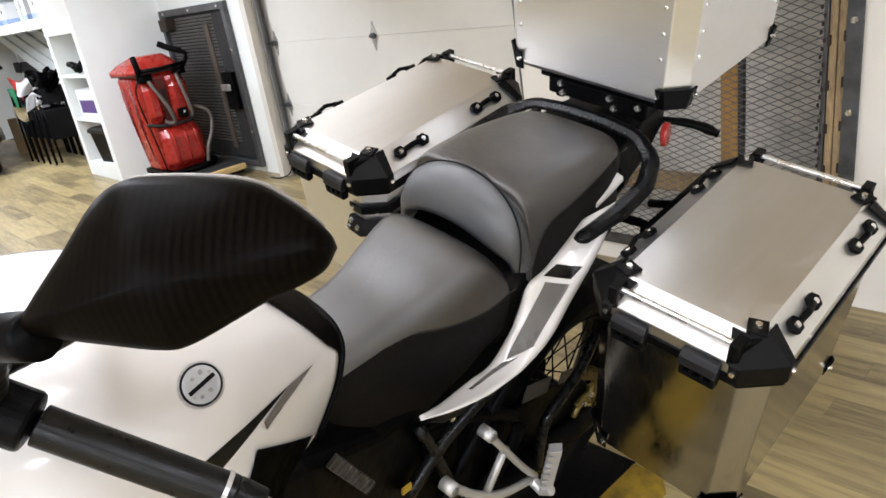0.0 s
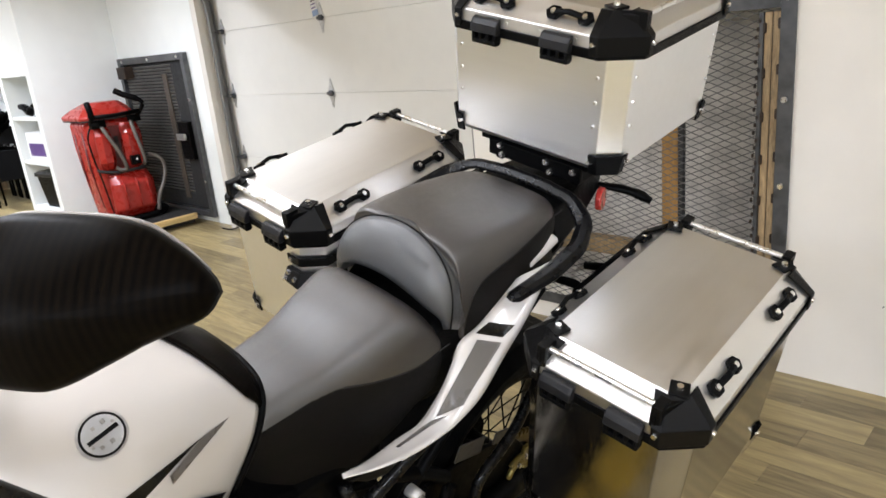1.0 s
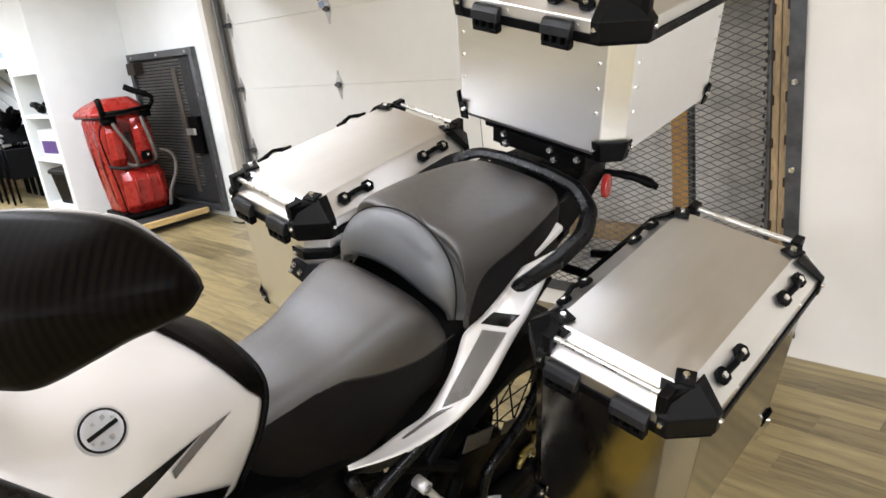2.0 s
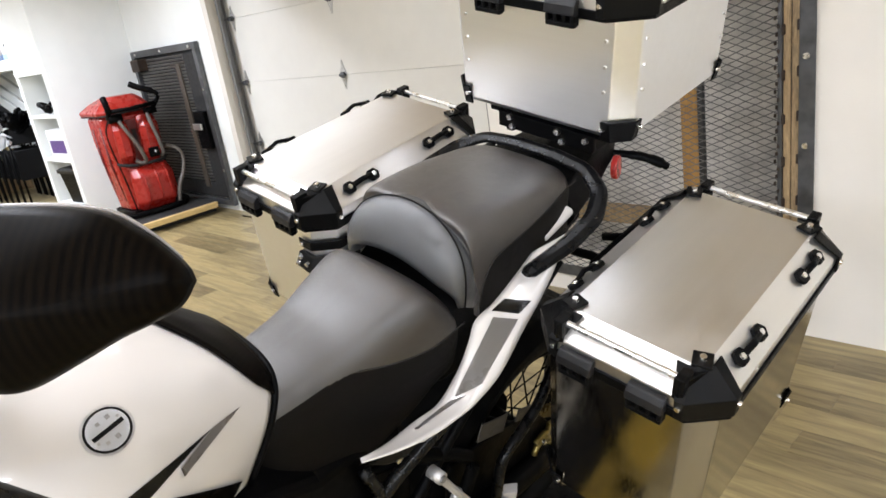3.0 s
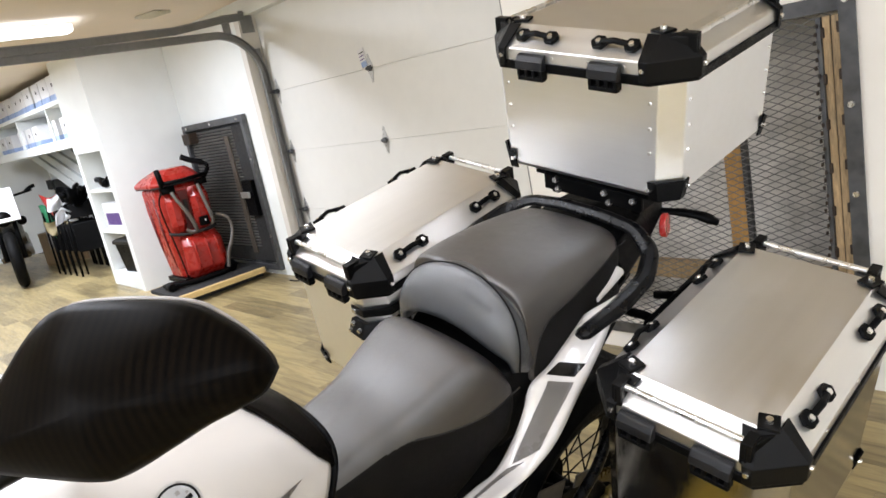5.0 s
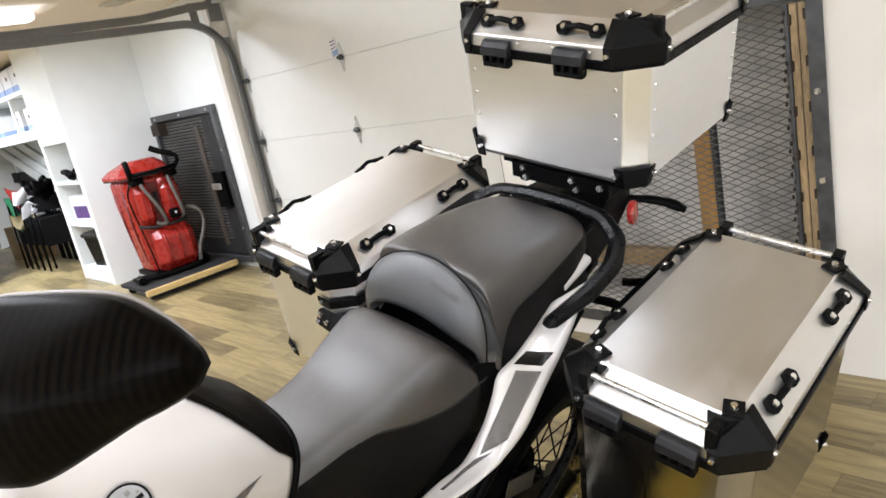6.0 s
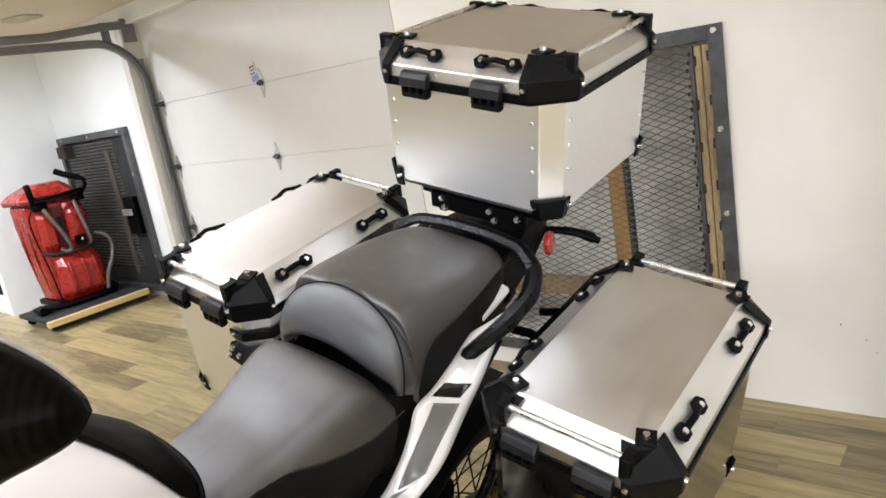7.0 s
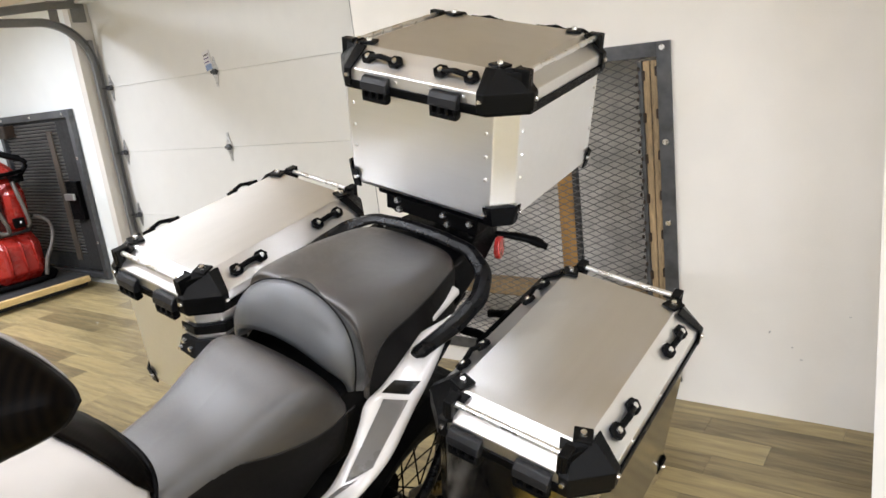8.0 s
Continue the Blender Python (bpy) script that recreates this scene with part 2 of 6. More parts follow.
M_LOUVRE = material("pale_louvre_steel", (0.15, 0.146, 0.138), 0.42, 0.45, 18, 0.5, 0.3, 200)
M_HLATH = material("weathered_lath", (0.055, 0.042, 0.030), 0.6, 0.0, 30, 0.3, 0.3, 100, stretch=(8, 8, 1))
M_BADGE = material("pale_badge", (0.60, 0.58, 0.56), 0.3, 0.0, 60, 0.05)
M_RAIL = material("satin_black_alloy", (0.004, 0.004, 0.0045), 0.30, 0.0, 60, 0.2, 0.1, 700, spec=0.16, rough_vary=0.04)
M_TUBE = glow("lit_tube", (0.92, 0.96, 1.0), 3.0)
# dark parts, and the shade painted into slots and gaps
M_DARK = material("dark_parts_and_gap_shade", (0.013, 0.013, 0.013), 0.8)

# ---- helpers ----


def part(name, bm, mat, parent, label="", smooth=False, bevel=0.0, seg=2):
    me = bpy.data.meshes.new(name)
    bmesh.ops.recalc_face_normals(bm, faces=bm.faces)
    bm.to_mesh(me)
    bm.free()
    me.materials.append(mat)
    if smooth:
        for p in me.polygons:
            p.use_smooth = True
    ob = new(name, me)
    if parent is not None:
        ob.parent = parent
    if bevel:
        mod = ob.modifiers.new("edge", "BEVEL")
        mod.width, mod.segments, mod.limit_method, mod.angle_limit = bevel, seg, "ANGLE", radians(35)
    if label:
        ob["label"] = label
    return ob


def thing(name, m, label, category, group="", kind=""):
    ob = new(name)
    ob.empty_display_size = 0.05
    ob.matrix_basis = m
    return tagged(ob, label, category, group, kind)


def solid(name, bm, mat, label, category="", kind="", group="", m=None, smooth=False, bevel=0.0):
    ob = part(name, bm, mat, None, "", smooth, bevel)
    if m is not None:
        ob.matrix_basis = m
    return tagged(ob, label, category, group, kind)


def bx(bm, c, s, m=None):
    """A box of size s round c, turned by m first."""
    g = bmesh.ops.create_cube(bm, size=1.0)["verts"]
    for v in g:
        p = Vector((v.co.x * s[0], v.co.y * s[1], v.co.z * s[2]))
        v.co = (m @ p if m else p) + Vector(c)
    return g


def rod(bm, p0, p1, r, n=12, r2=None):
    p0, p1 = Vector(p0), Vector(p1)
    d = p1 - p0
    g = bmesh.ops.create_cone(bm, cap_ends=True, segments=n, radius1=r, radius2=r if r2 is None else r2, depth=d.length)["verts"]
    q = d.to_track_quat("Z", "Y").to_matrix()
    for v in g:
        v.co = q @ v.co + (p0 + p1) / 2
    return g


def spline(keys, n):
    """Catmull-Rom through rows of numbers, n steps a span."""
    k = [np.array(a, float) for a in keys]
    k = [2 * k[0] - k[1], *k, 2 * k[-1] - k[-2]]
    out = []
    for i in range(1, len(k) - 2):
        a, b, c, d = k[i - 1], k[i], k[i + 1], k[i + 2]
        for j in range(n):
            t = j / n
            out.append(0.5 * ((2 * b) + (c - a) * t + (2 * a - 5 * b + 4 * c - d) * t * t + (3 * b - a - 3 * c + d) * t ** 3))
    out.append(k[-2])
    return out


def sweep(bm, pts, r, n=10, flat=1.0, up=(0, 0, 1)):
    """A tube along points; r a number or one for each point; flat squeezes it along up."""
    pts = [Vector(p) for p in pts]
    rings = []
    for i, p in enumerate(pts):
        d = (pts[min(i + 1, len(pts) - 1)] - pts[max(i - 1, 0)]).normalized()
        a = d.cross(Vector(up)).normalized()
        b = a.cross(d)
        rad = r[i] if isinstance(r, (list, tuple)) else r
        rings.append([bm.verts.new(p + rad * (math.cos(t) * a + flat * math.sin(t) * b)) for t in (2 * math.pi * k / n for k in range(n))])
    skin(bm, rings)


def skin(bm, rings, caps=True, closed=True):
    for ra, rb in zip(rings, rings[1:]):
        n = len(ra)
        for k in range(n if closed else n - 1):
            bm.faces.new((ra[k], ra[(k + 1) % n], rb[(k + 1) % n], rb[k]))
    if caps:
        bm.faces.new(rings[0][::-1])
        bm.faces.new(rings[-1])


def slab(bm, poly, h, m=None):
    """A prism: a polygon of (x, y) at z 0 to h, turned and placed by m."""
    lo = [Vector((x, y, 0)) for x, y in poly]
    hi = [Vector((x, y, h)) for x, y in poly]
    if m is not None:
        lo, hi = [m @ p for p in lo], [m @ p for p in hi]
    skin(bm, [[bm.verts.new(p) for p in lo], [bm.verts.new(p) for p in hi]])


def octagon(a, b, c, z):
    return [Vector(p) for p in ((a, -b + c, z), (a, b - c, z), (a - c, b, z), (-a + c, b, z), (-a, b - c, z), (-a, -b + c, z), (-a + c, -b, z), (a - c, -b, z))]


def ringed(bm, rings):
    skin(bm, [[bm.verts.new(p) for p in r] for r in rings])


BOLTS = {}


def bolt(parent, p, d, r=0.006, h=0.005, name="bolt", mat=None, n=10):
    """A round-headed fastener at p, its head towards d; alike ones share a mesh."""
    key = (r, h, n)
    if key not in BOLTS:
        bm = bmesh.new()
        rod(bm, (0, 0, -0.002), (0, 0, h), r, n, r * 0.8)
        me = bpy.data.meshes.new(name)
        bm.to_mesh(me)
        bm.free()
        me.materials.append(mat or M_BOLT)
        BOLTS[key] = me
    o = new(name, BOLTS[key])
    o.parent = parent
    o.matrix_basis = Matrix.Translation(p) @ Vector(d).to_track_quat("Z", "Y").to_matrix().to_4x4()
    return o


def tree_of(*obs):
    """A ray tree of meshes in their parents' frame."""
    vs, fs = [], []
    for ob in obs:
        k = len(vs)
        vs += [v.co.copy() for v in ob.data.vertices]
        fs += [[k + i for i in p.vertices] for p in ob.data.polygons]
    return BVHTree.FromPolygons(vs, fs)


def lay(tree, p, n, lift=0.0008):
    """The point where the line through p along n meets the surface from outside."""
    n = Vector(n).normalized()
    hit = tree.ray_cast(Vector(p) + n * 0.25, -n)
    return (hit[0] + hit[1] * lift if hit[1].dot(n) > 0 else hit[0] - hit[1] * lift) if hit[0] else Vector(p)


def decal(name, poly, n, tree, mat, parent, label="", thick=0.0012, cells=10):
    """A thin film of the given four-sided outline laid on a curved surface."""
    a, b, c, d = [Vector(q) for q in poly]
    bm = bmesh.new()
    g = [[bm.verts.new(lay(tree, a.lerp(b, i / cells).lerp(d.lerp(c, i / cells), j / cells), n, thick)) for j in range(cells + 1)] for i in range(cells + 1)]
    for i in range(cells):
        for j in range(cells):
            bm.faces.new((g[i][j], g[i + 1][j], g[i + 1][j + 1], g[i][j + 1]))
    bmesh.ops.solidify(bm, geom=bm.faces[:], thickness=-thick * 0.5)
    return part(name, bm, mat, parent, label, smooth=True)


def seam(name, pts, n, tree, parent, mat, r=0.0012, label=""):
    bm = bmesh.new()
    sweep(bm, [tuple(lay(tree, p, n, 0.0003)) for p in spline(pts, 8)], r, 6)
    return part(name, bm, mat, parent, label, smooth=True)


# the bike's own frame: it leans on its side stand, its tail to the wall
BIKE = Matrix(((0.9683, 0.01824, 0.24911, 0.0), (0.02293, 0.98662, -0.16139, 0.0), (-0.24872, 0.16198, 0.95493, 0.95), (0, 0, 0, 1)))

# ---- structure ----
DOOR_Y, WALL_Y, LEFT_Y = 1.79, 1.456, 1.71


def structure(name, boxes, mat, label, bevel=0.0):
    bm = bmesh.new()
    for lo, hi in boxes:
        bx(bm, [(a + b) / 2 for a, b in zip(lo, hi)], [b - a for a, b in zip(lo, hi)])
    return solid(name, bm, mat, label, "wall", "structure", bevel=bevel)


MX0, MX1, MZ0, MZ1 = -1.02, 0.03, 0.12, 1.28
structure("wall_north", [((-1.33, WALL_Y, 0), (MX0, 1.66, CEIL)), ((MX1, WALL_Y, 0), (1.4, 1.66, CEIL)), ((MX0, WALL_Y, MZ1), (MX1, 1.66, CEIL)), ((MX0, WALL_Y, 0), (MX1, 1.66, MZ0))], M_WALLR, "warm white painted wall beside the garage door")
for nm, lo, hi in (("wall_recess_back", (MX0 - 0.04, 1.84, 0), (MX1 + 0.04, 1.88, 1.4)), ("wall_recess_west", (MX0 - 0.04, 1.663, 0), (MX0, 1.838, 1.4)), ("wall_recess_east", (MX1, 1.663, 0), (MX1 + 0.04, 1.838, 1.4)), ("wall_recess_top", (MX0 + 0.002, 1.663, MZ1), (MX1 - 0.002, 1.838, 1.4)), ("wall_recess_sill", (MX0 + 0.002, 1.663, 0), (MX1 - 0.002, 1.838, MZ0))):
    structure(nm, [(lo, hi)], M_BOARD, "grey board of the recess behind the metal mesh")
structure("wall_pier", [((0.735, 0.9, 0), (1.6, WALL_Y - 0.003, CEIL))], M_WALLR, "warm white wall pier at the corner")
structure("wall_west_panel", [((-5.657, LEFT_Y, 0), (-4.12, 1.95, CEIL))], M_WALL, "white painted wall with the dark steel hatch")
structure("wall_shelf_pier", [((-6.52, 0.963, 1.30), (-5.66, 1.9, CEIL)), ((-5.75, 0.963, 0), (-5.66, 1.9, 1.30))], M_WALL, "white wall block above and beside the cubby shelves")
structure("wall_back", [((-11.0, 2.6, 0), (-6.0, 2.8, CEIL)), ((-11.2, -5.2, 0), (-11.0, 2.8, CEIL)), ((-11.2, -5.4, 0), (4.2, -5.2, CEIL)), ((4.0, -5.2, 0), (4.2, 1.66, CEIL)), ((1.6, 1.46, 0), (4.0, 1.66, CEIL))], M_WALL, "white painted shop walls")
structure("door_jamb", [((-4.118, 1.655, 0), (-4.05, 1.95, 2.04))], M_JAMB, "beige painted jamb of the garage door")
structure("door_jamb_east", [((-1.42, 1.663, 0), (-1.333, 1.95, 2.04))], M_WALLR, "warm white jamb of the garage door")
structure("wall_header", [((-4.118, LEFT_Y, 2.043), (-1.333, 1.95, CEIL))], M_WALL, "white wall above the garage door")
structure("ceiling", [((-11.2, -5.4, CEIL), (4.2, 2.8, CEIL + 0.15))], M_CEIL, "cream painted ceiling")
bm = bmesh.new()
bx(bm, (-3.5, -1.3, -0.06), (15.4, 8.2, 0.11))
floor = solid("floor", bm, M_UNDER, "oak-look vinyl plank floor", "floor", "structure")

# ---- the cases ----


def facets(bm, rings, t):
    """Open strips skinned between rings, given a thickness t outwards."""
    f0 = set(bm.faces)
    skin(bm, [[bm.verts.new(p) for p in r] for r in rings], caps=False, closed=False)
    fs = [f for f in bm.faces if f not in f0]
    bmesh.ops.recalc_face_normals(bm, faces=fs)
    bmesh.ops.solidify(bm, geom=fs, thickness=t)


def alu_case(name, m, label, group, a0, b0, a1, b1, cut, height, bolts, grips, rods, latch_on, latch_at, lid_h=0.056, sides=None):
    """An aluminium travel case. Local x: across the bevels that carry the tie-down handles; y: towards the rods; z 0: the lid's top."""
    case = thing(name, m, label, "travel case", group)
    top, mid = (a0, b0, 0.012), (a1, b1, cut)
    zb = -0.032
    lid = bmesh.new()
    ringed(lid, [octagon(a1, b1, cut, -lid_h), octagon(a1, b1, cut, zb), octagon(a0 + 0.003, b0 + 0.003, 0.014, -0.002), octagon(a0, b0, 0.012, 0.0)])
    lid = part("lid", lid, M_ALU, case, "brushed aluminium lid", bevel=0.002)
    seal = bmesh.new()
    ringed(seal, [octagon(a1 + 0.004, b1 + 0.004, cut, -lid_h - 0.012), octagon(a1 + 0.004, b1 + 0.004, cut, -lid_h + 0.004)])
    part("seal", seal, M_BLACK, case, "black rubber seal", bevel=0.0015)
    body = bmesh.new()
    ab, bb = a1 - 0.010, b1 - 0.010
    cut_l, cut = cut, cut * (0.78 if latch_on == "y" else 0.58)
    ringed(body, [octagon(ab - 0.012, bb - 0.012, cut, -height), octagon(ab - 0.004, bb - 0.004, cut, -height + 0.01), octagon(ab, bb, cut, -lid_h - 0.011)])
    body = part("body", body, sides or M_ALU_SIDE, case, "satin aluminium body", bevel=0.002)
    # corner brackets with their tabs, lugs and bolts
    for sx in (1, -1):
        for sy in (1, -1):
            bm = bmesh.new()
            e = 0.003

            def strip(a, b, c, z, ext):
                return [Vector((sx * x, sy * y, z)) for x, y in ((a + e, b - c - ext), (a + e, b - c), (a - c, b + e), (a - c - ext, b + e))]
            facets(bm, [strip(a1, b1, cut_l, -lid_h - 0.006, 0.012), strip(a1, b1, cut_l, zb, 0.014), strip(a0 + 0.004, b0 + 0.004, 0.016, 0.001, 0.022)], -0.004)
            bx(bm, (sx * bolts[0], sy * bolts[1], 0.003), (0.028, 0.030, 0.005), Matrix.Rotation(radians(-20 * sx * sy), 3, "Z"))
            bx(bm, (sx * rods[0], sy * rods[1], -0.010), (0.016, 0.028, 0.030))
            bx(bm, (sx * (rods[0] + 0.006), sy * (rods[1] - 0.010), -0.018), (0.012, 0.050, 0.034), Matrix.Rotation(radians(22 * sx * sy), 3, "Z"))
            br = part("corner_bracket", bm, M_BRACKET, case, bevel=0.0015)
            bolt(br, (sx * bolts[0], sy * bolts[1], 0.006), (0, 0, 1))
            bolt(br, (sx * (a1 - cut_l - 0.006), sy * (b1 + 0.006), -lid_h + 0.014), (0, sy, 0), 0.0048)
            bolt(br, (sx * (a1 + 0.006), sy * (b1 - cut_l - 0.006), -lid_h + 0.014), (sx, 0, 0), 0.0048)
            # foot at the bottom corner
            bm = bmesh.new()

            def low(z, g):
                return [Vector((sx * x, sy * y, z)) for x, y in ((ab + g, bb - cut - 0.016), (ab + g, bb - cut), (ab - cut, bb + g), (ab - cut - 0.016, bb + g))]
            facets(bm, [low(-height - 0.004, -0.008), low(-height + 0.034, 0.0)], -0.004)
            ft = part("foot_bracket", bm, M_BLACK, case, bevel=0.001)
            bolt(ft, (sx * (ab - cut - 0.012), sy * (bb + 0.002), -height + 0.020), (0, sy, 0), 0.0048)
            bolt(ft, (sx * (ab + 0.002), sy * (bb - cut - 0.012), -height + 0.020), (sx, 0, 0), 0.0048)
    for sy in (1, -1):
        bm = bmesh.new()
        rod(bm, (-rods[0], sy * rods[1], rods[2]), (rods[0], sy * rods[1], rods[2]), 0.0052, 14)
        part("tie_rod", bm, M_ROD, case, "polished aluminium rod", smooth=False)
    # handles on both bevels
    sl = math.atan2(0.032, a1 - a0)
    for sx in (1, -1):
        u = (a0 + a1) / 2
        z0 = -0.032 * 0.54
        nrm = Vector((sx * math.sin(sl), 0, math.cos(sl)))
        for s in (1, -1):
            bm = bmesh.new()
            pts = []
            for d in grips:
                p = Vector((sx * u, s * d, z0)) + nrm * 0.002
                slab(bm, [(0.0155 * math.cos(k * math.pi / 3), 0.0135 * math.sin(k * math.pi / 3)) for k in range(6)], 0.008, Matrix.Translation(p) @ Matrix.Rotation(sx * sl, 4, "Y") @ Matrix.Rotation(math.pi / 2, 4, "Z"))
                pts.append(p)
            mid_p = (pts[0] + pts[1]) / 2 + nrm * 0.0125
            cur = spline([pts[0] + nrm * 0.006, pts[0] * 0.65 + pts[1] * 0.35 + nrm * 0.0105, mid_p, pts[0] * 0.35 + pts[1] * 0.65 + nrm * 0.0105, pts[1] + nrm * 0.006], 3)
            sweep(bm, cur, 0.0058, 8, 0.75, tuple(nrm))
            hd = part("handle", bm, M_BLACK, case, "black tie-down handle", bevel=0.0015)
            for p in pts:
                bolt(hd, p + nrm * 0.008, nrm, 0.0058, 0.003)
    # latches
    for d in latch_at:
        lm = Matrix.Translation((d, -b1, 0)) if latch_on == "y" else Matrix.Translation((-a1, -d, 0)) @ Matrix.Rotation(-math.pi / 2, 4, "Z")
        bm = bmesh.new()
        slab(bm, [(-0.002, -0.036), (-0.010, -0.038), (-0.016, -0.047), (-0.018, -0.061), (-0.012, -0.064), (-0.002, -0.063)], 0.058, lm @ Matrix(((0, 0, 1, -0.030), (1, 0, 0, 0), (0, 1, 0, 0), (0, 0, 0, 1))))
        la = part("latch", bm, M_LATCH, case, "grey plastic latch", bevel=0.002)
        bm = bmesh.new()
        for at, size in [((-0.024 + 0.016 * k, -0.010, -0.0685), (0.0075, 0.013, 0.013)) for k in range(4)] + [((0, -0.0035, -0.070), (0.057, 0.005, 0.020)), ((0, -0.0095, -0.0775), (0.055, 0.013, 0.009))]:
            for v in bx(bm, (0, 0, 0), size):
                v.co = lm @ (v.co + Vector(at))
        part("hook", bm, M_BLACK, la, "black slotted catch", bevel=0.0025)
    # rivets
    spots = []
    for k in range(3) if latch_on == "x" else ():
        z = -lid_h - 0.045 - k * (height - lid_h - 0.13) / 2
        for s in (1, -1):
            spots += [((s * (ab - cut - 0.014), -bb, z), (0, -1, 0)), ((-ab, s * (bb - cut - 0.014), z), (-1, 0, 0)), ((ab, s * (bb - cut - 0.014), z), (1, 0, 0))]
    n_u = max(2, int((ab - cut) / 0.035))
    for k in range(n_u):
        q = (k + 0.5) / n_u * 2 - 1
        spots += [((q * (ab - cut - 0.03), -bb + 0.008, -height + 0.022), (0, -1, 0)), ((-ab + 0.008, q * (bb - cut - 0.03), -height + 0.022), (-1, 0, 0)), ((ab - 0.008, q * (bb - cut - 0.03), -height + 0.022), (1, 0, 0))]
        spots += [((a1, q * (b1 - cut - 0.03), -lid_h + 0.014), (1, 0, 0)), ((-a1, q * (b1 - cut - 0.03), -lid_h + 0.014), (-1, 0, 0)), ((q * (a1 - cut - 0.03), b1, -lid_h + 0.014), (0, 1, 0))]
    for p, d in spots:
        bolt(case, p, d, 0.0034, 0.0018, "rivet", M_ALU, 8)
    return case


PAN = dict(a0=0.108, b0=0.205, a1=0.152, b1=0.246, cut=0.045, bolts=(0.1013, 0.1944), grips=(0.0812, 0.1429), rods=(0.095, 0.235, -0.0046), latch_on="y", latch_at=(-0.058, 0.056))
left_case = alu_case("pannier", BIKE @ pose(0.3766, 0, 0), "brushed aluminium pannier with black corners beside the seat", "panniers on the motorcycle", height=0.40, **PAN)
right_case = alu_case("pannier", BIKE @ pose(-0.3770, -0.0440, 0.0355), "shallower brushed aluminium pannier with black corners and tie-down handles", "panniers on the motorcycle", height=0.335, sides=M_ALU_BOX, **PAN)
bm = bmesh.new()
gx, gy0, gc = 0.142, 0.236, 0.035
for z0, z1, fat in ((-0.118, -0.098, 0.004),):
    facets(bm, [[Vector((x, y, z)) for x, y in ((gx + 0.003, -gy0 + gc + 0.06), (gx + 0.003, -gy0 + gc), (gx - gc, -gy0 - 0.003), (gx - gc - 0.035, -gy0 - 0.003))] for z in (z0, z1)], -fat)
ringed(bm, [[Vector((x, y, z)) for x, y in ((gx + 0.002, -gy0 + gc + 0.05), (gx + 0.002 + f, -gy0 + gc - 0.3 * f), (gx - gc + 0.3 * f, -gy0 - 0.002 - f), (gx - gc - 0.042, -gy0 - 0.002 - 0.8 * f), (gx - gc - 0.036, -gy0 + 0.006), (gx - gc - 0.004, -gy0 + 0.006), (gx - 0.006, -gy0 + gc))] for z, f in ((-0.165, 0.014), (-0.158, 0.024), (-0.132, 0.006))])
cgd = part("corner_guard", bm, M_BRACKET, right_case, "black corner guard with bolts", bevel=0.002)
for x, y, z in ((gx - gc - 0.024, -gy0 - 0.006, -0.108), (gx - gc - 0.030, -gy0 - 0.012, -0.139), (gx - gc - 0.034, -gy0 - 0.019, -0.153), (gx - gc - 0.006, -gy0 - 0.017, -0.145)):
    bolt(cgd, (x, y, z), (0, -1, 0), 0.0055)
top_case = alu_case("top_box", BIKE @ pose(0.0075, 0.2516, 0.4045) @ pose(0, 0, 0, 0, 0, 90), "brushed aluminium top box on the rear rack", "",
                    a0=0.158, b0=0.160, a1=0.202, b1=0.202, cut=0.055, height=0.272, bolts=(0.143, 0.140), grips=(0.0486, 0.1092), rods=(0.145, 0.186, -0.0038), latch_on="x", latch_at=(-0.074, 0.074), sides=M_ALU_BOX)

# ---- the motorcycle ----
FLASH1 = [(0.148, -0.729, 0.104), (0.150, -0.732, 0.106), (0.212, -0.885, 0.158), (0.210, -0.862, 0.128)]
FLASH2 = [(0.125, -0.681, 0.083), (0.148, -0.727, 0.105), (0.178, -0.781, 0.114), (0.179, -0.781, 0.102)]
SEAM1 = [(0.13, -0.292, -0.06), (0.13, -0.368, -0.059), (0.13, -0.449, -0.031), (0.13, -0.518, 0.005), (0.13, -0.563, 0.025), (0.13, -0.589, 0.015), (0.13, -0.618, -0.008), (0.13, -0.64, -0.025)]
SEAM2 = [(0.12, 0.036, 0.042), (0.12, 0.0, 0.037), (0.12, -0.059, 0.026), (0.12, -0.124, 0.017), (0.12, -0.18, 0.014), (0.12, -0.206, 0.006), (0.12, -0.228, -0.018), (0.12, -0.244, -0.06)]
EMB0, EMB1 = (0.032, -0.286, 0.083), (0.088, -0.290, 0.071)
INLAY = [(0.15, -0.246, -0.07), (0.17, -0.206, -0.092), (0.175, -0.31, -0.157), (0.162, -0.362, -0.155)]
SQUARE = [(0.15, -0.213, -0.053), (0.17, -0.17, -0.077), (0.172, -0.204, -0.081), (0.152, -0.25, -0.053)]
bike = thing("motorcycle", BIKE @ pose(-0.002, 0.007, 0.006), "white touring motorcycle leaning on its side stand", "motorcycle")


def crowned(name, keys, prof, mat, parent, label, n=6, k=5):
    """A padded form along y: keys of (y, half width, top, height, rake); prof: (across, down) of a half section."""
    bm = bmesh.new()
    half = spline(prof, k)
    rings = []
    for y, w, zt, h, rake in spline(keys, n):
        r = [(-x * w, y - rake * d * h, zt - d * h) for x, d in half[::-1]] + [(x * w, y - rake * d * h, zt - d * h) for x, d in half[1:]]
        rings.append([bm.verts.new(p) for p in r])
    skin(bm, rings, closed=True)
    ob = part(name, bm, mat, parent, label, smooth=True)
    return ob


